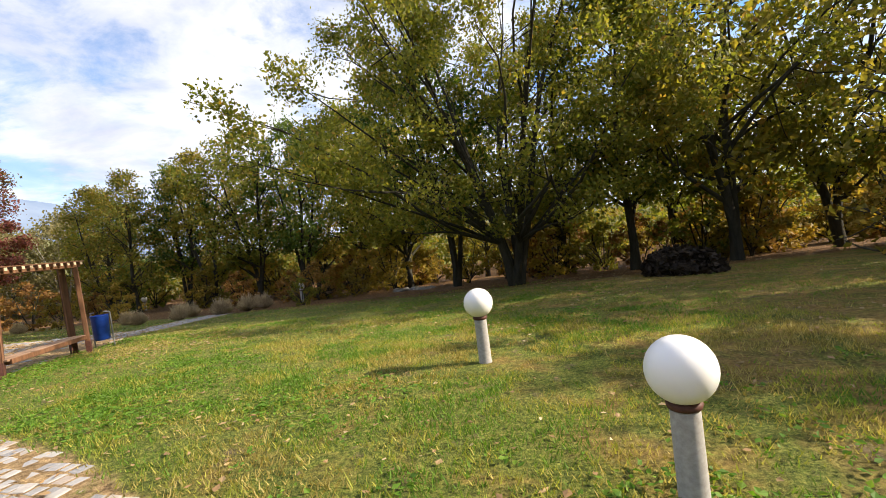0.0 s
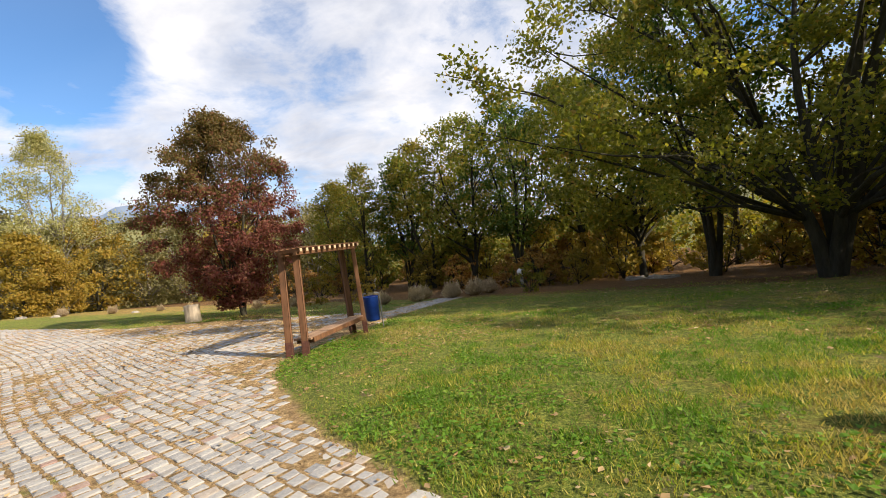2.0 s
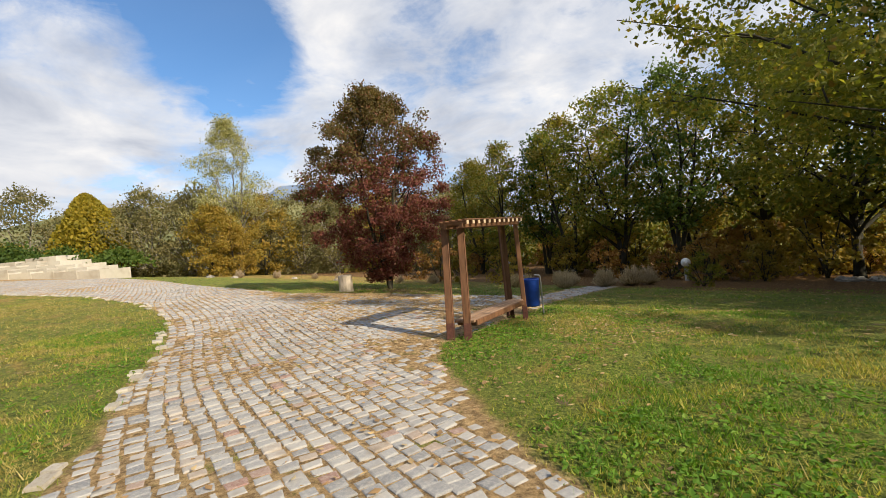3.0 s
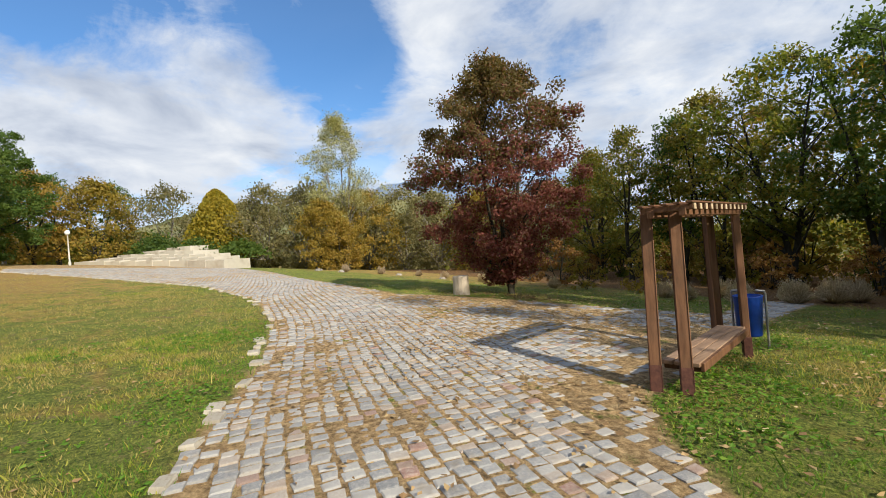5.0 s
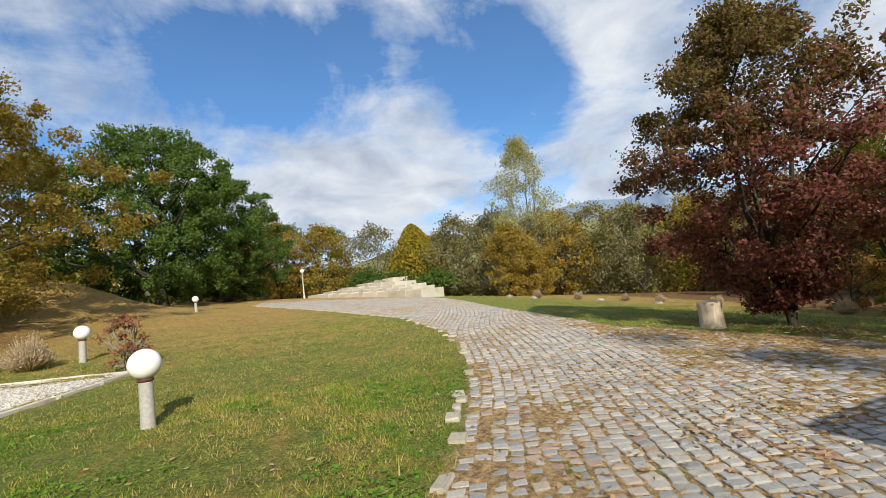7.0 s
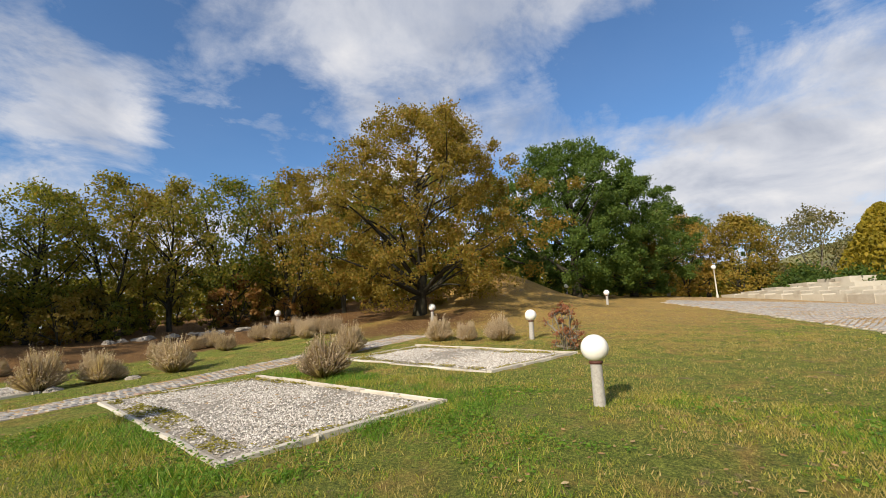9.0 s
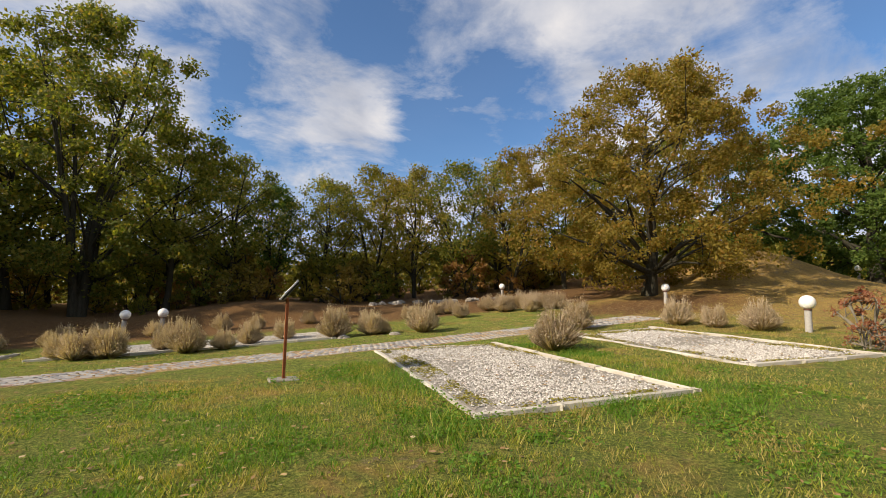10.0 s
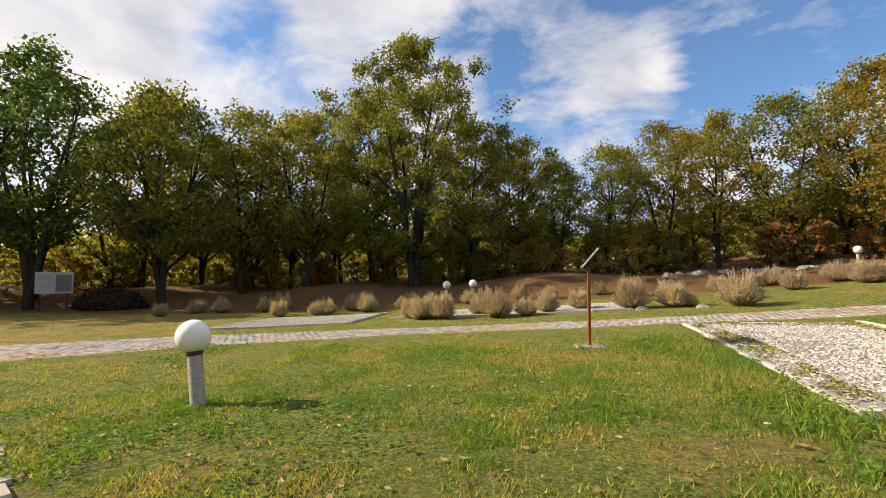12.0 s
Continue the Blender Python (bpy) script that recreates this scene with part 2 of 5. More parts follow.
M_PALE = foliage("pale_poplar_leaves", [(0.0, (0.20, 0.20, 0.07)), (0.6, (0.36, 0.34, 0.15)), (1.0, (0.48, 0.45, 0.28))])
M_HAZEBUSH = foliage("grey_green_scrub_leaves", [(0.0, (0.09, 0.09, 0.035)), (0.5, (0.17, 0.155, 0.065)), (1.0, (0.27, 0.22, 0.11))])
M_CONE = foliage("golden_cypress_leaves", [(0.0, (0.10, 0.10, 0.01)), (0.5, (0.23, 0.19, 0.018)), (1.0, (0.34, 0.25, 0.03))])
M_DRY = foliage("dry_lavender_stems", [(0.0, (0.22, 0.165, 0.12)), (0.5, (0.40, 0.32, 0.24)), (1.0, (0.55, 0.46, 0.36))], 0.3)
M_BLADE = foliage("grass_blades", [(0.0, (0.06, 0.105, 0.012)), (0.5, (0.19, 0.25, 0.026)), (0.8, (0.31, 0.31, 0.045)), (1.0, (0.50, 0.41, 0.16))], 0.35)
M_STRAW = foliage("straw_blades", [(0.0, (0.14, 0.13, 0.03)), (0.5, (0.34, 0.27, 0.09)), (1.0, (0.55, 0.45, 0.20))], 0.35)
M_WEED = foliage("weed_leaves", [(0.0, (0.05, 0.12, 0.012)), (0.6, (0.11, 0.225, 0.022)), (1.0, (0.21, 0.30, 0.04))], 0.3)
M_MOSS = foliage("moss", [(0.0, (0.10, 0.10, 0.012)), (0.5, (0.22, 0.20, 0.025)), (1.0, (0.34, 0.29, 0.05))], 0.1)
M_FALLEN = foliage("fallen_leaves", [(0.0, (0.14, 0.07, 0.03)), (0.5, (0.28, 0.165, 0.075)), (0.85, (0.42, 0.30, 0.15)), (1.0, (0.60, 0.50, 0.32))], 0.1)
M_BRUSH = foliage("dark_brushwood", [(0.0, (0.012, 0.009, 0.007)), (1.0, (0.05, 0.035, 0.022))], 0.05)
M_BARK = bark_material("oak_bark", (0.015, 0.012, 0.010), (0.058, 0.048, 0.037))
M_PALEBARK = bark_material("pale_bark", (0.16, 0.14, 0.11), (0.40, 0.36, 0.30))
COBBLE_TONES = [(0.0, (0.20, 0.205, 0.215)), (0.4, (0.30, 0.30, 0.30)), (0.8, (0.40, 0.385, 0.36)), (0.93, (0.36, 0.29, 0.23)), (1.0, (0.27, 0.15, 0.12))]
M_COBBLE = stone_material("granite_setts", COBBLE_TONES, 40)
M_COBBLES = stone_material("granite_setts_far", COBBLE_TONES, 40, joined=True)
M_SLAB = stone_material("limestone_edging", [(0.0, (0.36, 0.32, 0.255)), (1.0, (0.47, 0.43, 0.36))], 30)
M_TERRACE = stone_material("limestone_steps", [(0.0, (0.38, 0.35, 0.30)), (1.0, (0.50, 0.47, 0.40))], 6)
M_KERB = stone_material("whitewashed_kerb", [(0.0, (0.42, 0.39, 0.34)), (1.0, (0.54, 0.51, 0.45))], 18)
M_PEBBLE = stone_material("white_gravel", [(0.0, (0.20, 0.185, 0.165)), (0.5, (0.45, 0.425, 0.39)), (1.0, (0.70, 0.68, 0.64))], 60, joined=True)
M_GRAVELBED = stone_material("gravel_bed", [(0.0, (0.25, 0.23, 0.20)), (1.0, (0.25, 0.23, 0.20))], 50)
M_POST = wood_material("brown_stained_timber", (0.075, 0.035, 0.018), (0.21, 0.105, 0.055), (1, 1, 0.08))
M_SEAT = wood_material("worn_bench_planks", (0.17, 0.10, 0.06), (0.40, 0.27, 0.18), (1, 0.06, 1))
M_ENDGRAIN = wood_material("pale_end_grain", (0.40, 0.30, 0.19), (0.62, 0.50, 0.35), (1, 1, 1))
M_STUMP = wood_material("pale_cut_log", (0.36, 0.29, 0.21), (0.62, 0.54, 0.43), (1, 1, 0.12))
M_GLOBE = globe_material()
M_POLE = plain_material("grey_painted_concrete", (0.30, 0.29, 0.27), (0.42, 0.41, 0.39), 0.7, 30)
M_COLLAR = plain_material("dark_red_collar", (0.06, 0.025, 0.02), (0.13, 0.055, 0.04), 0.6)
M_BLUE = plain_material("blue_plastic", (0.006, 0.035, 0.24), (0.012, 0.06, 0.34), 0.4, 8)
M_STEEL = plain_material("grey_steel", (0.30, 0.30, 0.30), (0.45, 0.45, 0.45), 0.45, 20, 0.7)
M_RUST = plain_material("rusty_red_steel", (0.20, 0.055, 0.02), (0.36, 0.12, 0.05), 0.8, 25)
M_DARK = plain_material("dark_iron", (0.02, 0.018, 0.016), (0.05, 0.045, 0.04), 0.7)
M_BOARD = plain_material("printed_board", (0.34, 0.37, 0.38), (0.46, 0.49, 0.49), 0.5, 6)
M_PRINT = plain_material("printed_grey", (0.10, 0.12, 0.12), (0.22, 0.22, 0.20), 0.5, 12)
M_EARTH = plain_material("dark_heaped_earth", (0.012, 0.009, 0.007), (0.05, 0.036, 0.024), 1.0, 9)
M_HILL = plain_material("wooded_hillside", (0.10, 0.115, 0.05), (0.21, 0.20, 0.09), 1.0, 0.03)
# the mountain's blue-grey is distance haze mixed into its base colour
M_MOUNTAIN = plain_material("haze_blue_mountain", (0.14, 0.20, 0.30), (0.20, 0.26, 0.35), 1.0, 0.004)
M_ROCK = stone_material("field_stone", [(0.0, (0.16, 0.145, 0.125)), (1.0, (0.34, 0.31, 0.27))], 12)

# ---------------------------------------------------------------- mesh helpers
rng = np.random.default_rng(7)


def mesh_of(name, verts, faces, mat, smooth=False):
    me = bpy.data.meshes.new(name)
    me.from_pydata(verts.tolist() if isinstance(verts, np.ndarray) else verts, [], faces.tolist() if isinstance(faces, np.ndarray) else faces)
    me.materials.append(mat)
    if smooth:
        me.polygons.foreach_set("use_smooth", [True] * len(me.polygons))
    me.update()
    return me


def part(name, bm, material, parent, label="", smooth=False):
    """Links a bmesh or a mesh as one object under a thing."""
    if isinstance(bm, bmesh.types.BMesh):
        me = bpy.data.meshes.new(name)
        bm.to_mesh(me)
        bm.free()
        me.materials.append(material)
        if smooth:
            me.polygons.foreach_set("use_smooth", [True] * len(me.polygons))
    else:
        me = bm
    ob = new(name, me)
    ob.parent = parent
    return tagged(ob, label)


def thing(name, m, label, category, group="", kind=""):
    ob = new(name)
    ob.matrix_world = m
    return tagged(ob, label, category, group, kind)


def box(size, at=(0, 0, 0), bevel=0.01, bm=None, turn=None):
    bm = bm or bmesh.new()
    made = bmesh.ops.create_cube(bm, size=1)["verts"]
    for v in made:
        v.co = Vector((v.co.x * size[0], v.co.y * size[1], v.co.z * size[2]))
        if turn:
            v.co = turn @ v.co
        v.co += Vector(at)
    if bevel:
        es = list({e for v in made for e in v.link_edges})
        bmesh.ops.bevel(bm, geom=es, offset=bevel, segments=1, affect="EDGES")
    return bm


def lathe(profile, n=24, bm=None):
    """A turned body from (radius, height) pairs, closed at both ends."""
    bm = bm or bmesh.new()
    rings = [[bm.verts.new((r * math.cos(2 * math.pi * k / n), r * math.sin(2 * math.pi * k / n), z)) for k in range(n)] for r, z in profile]
    for a, b in zip(rings, rings[1:]):
        for k in range(n):
            bm.faces.new((a[k], a[(k + 1) % n], b[(k + 1) % n], b[k]))
    bm.faces.new(rings[0][::-1])
    bm.faces.new(rings[-1])
    return bm


def tubes(lines, sides=6):
    """Tapered round limbs: each line is (points n x 3, radii n)."""
    V, F, base = [], [], 0
    for pts, rad in lines:
        pts = np.asarray(pts, float)
        d = np.gradient(pts, axis=0)
        d /= np.linalg.norm(d, axis=1, keepdims=True) + 1e-9
        ref = np.array([0.31, 0.95, 0.05]) if abs(d[0][2]) > 0.7 else np.array([0, 0, 1.0])
        a = np.cross(d, ref)
        a /= np.linalg.norm(a, axis=1, keepdims=True) + 1e-9
        b = np.cross(d, a)
        ang = np.linspace(0, 2 * np.pi, sides, endpoint=False)
        ring = pts[:, None] + np.asarray(rad)[:, None, None] * (np.cos(ang)[None, :, None] * a[:, None] + np.sin(ang)[None, :, None] * b[:, None])
        V.append(ring.reshape(-1, 3))
        n = len(pts)
        for i in range(n - 1):
            for k in range(sides):
                F.append((base + i * sides + k, base + i * sides + (k + 1) % sides, base + (i + 1) * sides + (k + 1) % sides, base + (i + 1) * sides + k))
        base += n * sides
    return np.concatenate(V), F


def leaf_cloud(centres, size, r, droop=0.3, facing=None):
    """Small folded leaves, four corners each, at the given places; facing turns their upper sides."""
    n = len(centres)
    a = r.normal(size=(n, 3))
    a[:, 2] -= droop
    a /= np.linalg.norm(a, axis=1, keepdims=True)
    up = r.normal(size=(n, 3)) if facing is None else 0.62 * r.normal(size=(n, 3)) + facing
    b = np.cross(a, up)
    b /= np.linalg.norm(b, axis=1, keepdims=True) + 1e-9
    c = np.cross(b, a)
    s = (size * r.uniform(0.6, 1.35, n))[:, None]
    p0, p2 = centres - a * s * 0.5, centres + a * s * 0.5
    p1 = centres + b * s * 0.33 - c * s * 0.1 + a * s * 0.08
    p3 = centres - b * s * 0.33 - c * s * 0.1 + a * s * 0.08
    v = np.stack([p0, p1, p2, p3], 1).reshape(-1, 3)
    f = np.arange(4 * n).reshape(n, 4)
    return v, f


def clump(name, centres, size, r, mat, droop=0.3, facing=None):
    v, f = leaf_cloud(centres, size, r, droop, facing)
    return mesh_of(name, v, f, mat)


# ---------------------------------------------------------------- the lie of the land
COEF = [0.515, -2.123, -0.629, 1.281, 1.601, -0.971, 0.592, -1.575, -0.822, -0.716]


def smooth(a, b, v):
    k = np.clip((np.asarray(v, float) - a) / (b - a), 0, 1)
    return k * k * (3 - 2 * k)


def land(x, y):
    x, y = np.asarray(x, float), np.asarray(y, float)
    u, v = np.tanh((x + 15) / 40), np.tanh(y / 25)
    terms = (1, u, v, u * u, u * v, v * v, u ** 3, v ** 3, u * u * v, u * v * v)
    h = sum(c * q for c, q in zip(COEF, terms))
    h = h + 2.5 * np.exp(-(((x + 38) / 5.4) ** 2 + ((y + 14.5) / 4.4) ** 2))  # burial mound
    h = h + 0.9 * smooth(-19.5, -23, y) * smooth(-24, -8, x) * (0.75 + 0.25 * np.sin(x * 0.5))  # bank under the southern oaks
    h = h + 0.2 * np.exp(-(((x + 17.5) / 7.0) ** 2 + ((y - 10.5) / 4.0) ** 2))  # rise round the ash
    r = np.hypot(x + 10, y)
    valley = smooth(45, 260, r) * smooth(-0.2, 0.6, (-(x + 10) * 0.75 + y * 0.66) / (r + 1e-6))
    h = h - 14 * valley - 3 * smooth(60, 300, r)
    hills = 0.5 + 0.5 * np.sin(np.arctan2(y, x + 10) * 5 + 1.2) * np.cos(np.arctan2(y, x + 10) * 3)
    return h + smooth(700, 2600, r) * (15 + 190 * hills * valley)


def z_at(x, y):
    return float(land(x, y))


def at(x, y, turn=0.0, size=1.0, sink=0.0):
    return pose(x, y, z_at(x, y) - sink, 0, 0, turn) @ Matrix.Scale(size, 4)


LEFT_EDGE = [(2.6, -4.6), (0.7, -3.3), (-0.2, -2.75), (-2.6, -1.1), (-3.8, -0.4), (-5.8, 0.95), (-7.9, 2.2), (-9.4, 2.75), (-10.8, 3.4), (-12.05, 3.95), (-14.5, 4.75), (-16.3, 5.1), (-19.3, 5.5), (-25, 5), (-31, 2.4), (-42, -3.5), (-58, -5)]
RIGHT_EDGE = [(-58, 9), (-44, 10.2), (-36, 10.3), (-26.6, 9.6), (-17, 8.95), (-15.1, 10.0), (-12.7, 11.2), (-10.4, 12.6), (-9, 12.5), (-8.5, 10.8), (-8.1, 8.5), (-7.8, 6.5), (-7.2, 5.75), (-5, 4.3), (-3.3, 3.55), (-1.9, 2.65), (-0.3, 1.7), (1.0, 0.9), (4, -1), (9, -4), (9, -8), (5.6, -6.8), (3.2, -5.2)]
ROAD = np.array(LEFT_EDGE + RIGHT_EDGE)
STRIP = np.array([(5.6, -6.8), (2.9, -4.9), (-0.5, -7), (-4.4, -8.35), (-10.3, -8.75), (-14, -8.6), (-22, -8.6), (-22, -10.2), (-15.2, -10.2), (-10.7, -10.0), (-4, -9.7), (0.9, -8.9)])
STRIP_NORTH = np.array([(-9.7, 12.4), (-8.7, 12.0), (-9.2, 15.0), (-9.5, 18.0), (-10.5, 18.5), (-10.5, 15.5)])
BED_A = [(-10.1, -2.4), (-13.3, -1.85), (-13.85, -7.7), (-10.95, -8.6)]
BED_B = [(-15.8, -2.4), (-18.7, -1.65), (-19.3, -7.2), (-16.55, -7.65)]
BED_C = [(2.0, -9.9), (-2.3, -11.2), (-2.6, -14.0), (1.5, -13.4)]
BED_D = [(-3.3, -12.3), (-10.7, -12.0), (-10.9, -14.4), (-3.9, -14.7)]


def inside(poly, x, y):
    x, y = np.asarray(x, float), np.asarray(y, float)
    res = np.zeros(x.shape, bool)
    poly = np.asarray(poly)
    for (x0, y0), (x1, y1) in zip(poly, np.roll(poly, -1, 0)):
        cross = (y0 > y) != (y1 > y)
        res ^= cross & (x < (x1 - x0) * (y - y0) / ((y1 - y0) if y1 != y0 else 1e-9) + x0)
    return res


def edge_distance(poly, x, y):
    x, y = np.asarray(x, float), np.asarray(y, float)
    best = np.full(x.shape, 1e9)
    poly = np.asarray(poly)
    for (x0, y0), (x1, y1) in zip(poly, np.roll(poly, -1, 0)):
        k = np.clip(((x - x0) * (x1 - x0) + (y - y0) * (y1 - y0)) / ((x1 - x0) ** 2 + (y1 - y0) ** 2 + 1e-9), 0, 1)
        best = np.minimum(best, np.hypot(x - x0 - k * (x1 - x0), y - y0 - k * (y1 - y0)))
    return best


def signed(poly, x, y):
    return np.where(inside(poly, x, y), 1.0, -1.0) * edge_distance(poly, x, y)


LATTICE = np.random.default_rng(123).random((256, 256))


def wave(x, y, s, seed=0.0):
    """Smooth random patches in 0..1, about 3 / s metres across."""
    x, y = np.asarray(x, float) * s * 0.45 + seed * 17.3, np.asarray(y, float) * s * 0.45 + seed * 9.1
    x, y = x * 0.8 - y * 0.6, x * 0.6 + y * 0.8
    i, j = np.floor(x).astype(int), np.floor(y).astype(int)
    u, v = smooth(0, 1, x - i), smooth(0, 1, y - j)
    g = LATTICE
    return (g[i % 256, j % 256] * (1 - u) + g[(i + 1) % 256, j % 256] * u) * (1 - v) + (g[i % 256, (j + 1) % 256] * (1 - u) + g[(i + 1) % 256, (j + 1) % 256] * u) * v


def build_ground():
    def spread(lo, hi, step):
        core = np.arange(lo, hi + 1e-6, step)
        grow = np.cumsum(step * 1.17 ** np.arange(1, 53))
        return np.concatenate([(lo - grow)[::-1], core, hi + grow])
    xs, ys = spread(-32, 12, 0.25), spread(-17, 21, 0.25)
    X, Y = np.meshgrid(xs, ys)
    Z = land(X, Y) + 0.02 * (wave(X, Y, 1.9, 1.0) - 0.5) + 0.012 * (wave(X, Y, 5.1, 2.0) - 0.5)
    for bed in (BED_A, BED_B, BED_C, BED_D):
        Z = Z - 0.03 * inside(bed, X, Y)
    n, m = X.shape
    verts = np.stack([X, Y, Z], -1).reshape(-1, 3)
    i = np.arange(n * m).reshape(n, m)
    faces = np.stack([i[:-1, :-1], i[:-1, 1:], i[1:, 1:], i[1:, :-1]], -1).reshape(-1, 4)
    me = mesh_of("ground", verts, faces, M_GROUND, True)
    x, y = X.ravel(), Y.ravel()
    road = smooth(-0.35, 0.35, np.maximum(np.maximum(signed(ROAD, x, y), signed(STRIP, x, y)), signed(STRIP_NORTH, x, y)))
    litter = np.maximum(smooth(14.5, 19, y + 0.16 * (x + 5)), smooth(-13.5, -18.5, y))
    litter = np.maximum(litter, 0.85 * np.exp(-(((x + 26) / 7) ** 2 + ((y + 12) / 4.0) ** 2)))
    litter = np.maximum(litter, 0.6 * np.exp(-(((x + 14.5) / 3) ** 2 + ((y - 11.5) / 1.8) ** 2)))
    litter = np.maximum(litter, 0.3 * np.exp(-(((x + 36) / 4.5) ** 2 + ((y + 13) / 3.5) ** 2)))
    litter = np.maximum(litter, 0.30 * smooth(0, 6, x) * smooth(1, 6, y))
    litter *= smooth(70, 50, np.hypot(x + 10, y))
    dry = np.clip(0.12 + 0.8 * smooth(-15, -32, x) * smooth(6, -2, y) + 0.35 * smooth(-1, 5, x), 0, 1)
    dry = np.clip(dry + 0.5 * smooth(13, 18, y) * smooth(-12, -20, x), 0, 1)
    col = me.color_attributes.new("zone", "FLOAT_COLOR", "POINT")
    col.data.foreach_set("color", np.stack([road, litter, dry, smooth(75, 160, np.hypot(x + 10, y))], -1).astype(np.float32).ravel())
    return tagged(new("ground", me), "uneven autumn meadow with dry grass, bare soil and fallen leaves", "ground", kind="structure")


ground = build_ground()

# ---------------------------------------------------------------- trees
TREES = {}


def make_tree(key, name, label, seed, height, radius, trunk, leaves, size, mat, bark=M_BARK, low=0.2, stems=1, limbs=34, clumps=130, top=None, lean=0.05, puff=0.13, egg=0.85, rag=0.22, bare=0.0, taper=0.62):
    """A broadleaf tree: wavering stems, limbs that reach out to clumps of foliage, and single leaves round every clump in a ragged crown."""
    r = np.random.default_rng(seed)
    lines, stem_paths = [], []
    k = np.linspace(0, 1, 9)
    for s in range(stems):
        out = 2 * np.pi * s / stems + r.uniform(0, 0.8)
        tilt = lean + (0.42 * radius / height if stems > 1 else 0)
        hs = height * (r.uniform(0.76, 0.88) if s else 0.88)
        path = np.stack([np.cos(out) * tilt * hs * k ** 1.3 + 0.015 * hs * np.sin(k * 6 + s + seed), np.sin(out) * tilt * hs * k ** 1.3 + 0.015 * hs * (np.cos(k * 7 + seed) - 1), k * hs - 0.25 * (1 - k)], 1)
        rad = trunk * (1 if stems == 1 else 0.8) * (1 - k) ** 0.75 + 0.012
        rad[0] *= 1.4
        lines.append((path, rad))
        stem_paths.append((path, rad))
    g = r.random(clumps) ** 0.9
    a = r.uniform(0, 2 * np.pi, clumps)
    env = radius * np.sin(np.pi * np.clip(g, 0.02, 0.985) ** egg) ** taper
    env = env * (1 + rag * np.sin(3 * a + seed) * np.cos(7 * g + seed) + rag * 0.6 * r.normal(size=clumps))
    rho = env * np.sqrt(r.uniform(0.10, 1.0, clumps))
    z = height * (low + (1 - low) * g) + height * 0.025 * r.normal(size=clumps)
    cl = np.stack([np.cos(a) * rho, np.sin(a) * rho, z], 1)
    for j in range(min(limbs, clumps)):
        path, rad = min(stem_paths, key=lambda p: np.hypot(*(np.array([np.interp(cl[j, 2] * 0.8, p[0][:, 2], p[0][:, c]) for c in (0, 1)]) - cl[j, :2])))
        zr = max(0.6 * low * height, 0.1 * height, cl[j, 2] - r.uniform(0.5, 1.0) * rho[j])
        root = np.array([np.interp(zr, path[:, 2], path[:, 0]), np.interp(zr, path[:, 2], path[:, 1]), zr])
        q = np.linspace(0, 1, 6)[:, None]
        limb = root + (cl[j] - root) * q + np.array([0, 0, 1.0]) * 0.10 * rho[j] * np.sin(q * 3.1) * r.uniform(-0.6, 1.2) + 0.07 * rho[j] * (np.sin(q * 5 + r.uniform(0, 6, 3)) * q)
        lr = max(0.014, np.interp(zr, path[:, 2], rad) * r.uniform(0.3, 0.5))
        lines.append((limb, lr * (1 - q[:, 0]) ** 0.8 + 0.008))
        for _ in range(2):
            w = r.uniform(0.4, 0.95)
            p = np.array([np.interp(w, q[:, 0], limb[:, c]) for c in range(3)])
            near = cl[np.argsort(np.linalg.norm(cl - p, axis=1))[int(r.integers(1, 5))]]
            e = np.linspace(0, 1, 4)[:, None]
            lines.append((p + (near - p) * e + 0.05 * np.sin(e * 5 + r.uniform(0, 6, 3)), 0.3 * lr * (1 - e[:, 0]) + 0.006))
    V, F = tubes(lines, 6)
    holder = new(name)
    tagged(holder, label, "tree")
    part("trunk", mesh_of("trunk", V, F, bark, True), bark, holder)
    each = leaves // clumps
    full = r.uniform(0.45, 1.55, clumps) * (r.random(clumps) > bare)
    spread = [np.clip(r.normal(size=(int(each * f), 3)), -1.8, 1.8) * np.array([1, 1, 0.72]) * puff * (radius * 0.6 + 0.1 * height) * r.uniform(0.7, 1.3) for f in full]
    cs = np.concatenate([c + o for c, o in zip(cl, spread)])
    outward = np.concatenate(spread) / (puff * (radius * 0.6 + 0.1 * height))
    outward = 0.55 * outward / (np.linalg.norm(outward, axis=1, keepdims=True) + 1e-6)
    from_axis = cs - np.array([0, 0, height * (low + 0.45 * (1 - low))])
    facing = outward + 0.5 * from_axis / (np.linalg.norm(from_axis, axis=1, keepdims=True) + 1e-6) + np.array([0, 0, 0.35])
    above = cs[:, 2] > 0.02 * height
    cs, facing = cs[above], facing[above]
    if top:
        cut = cs[:, 2] + r.normal(size=len(cs)) * height * 0.12 + cs[:, 0] * top[1] > height * top[2]
        part("crown_top", clump("crown_top", cs[cut], size, r, top[0], 0.3, facing[cut]), None, holder)
        cs, facing = cs[~cut], facing[~cut]
    part("crown", clump("crown", cs, size, r, mat, 0.3, facing), None, holder)
    TREES[key] = [holder, height, False]


def plant(key, x, y, height, label="", turn=None, group=""):
    """Stands a tree of that kind at x, y: the first takes the built one, later ones are copies."""
    ob, built, used = TREES[key]
    turn = (x * 97 + y * 57) % 360 if turn is None else turn
    m = at(x, y, turn, height / built, 0.05)
    if not used:
        ob.matrix_world = m
        TREES[key][2] = True
        made = ob
    else:
        made = copy_thing(TREES[key][0], Matrix())
        made.matrix_world = m
    return tagged(made, label, group=group)


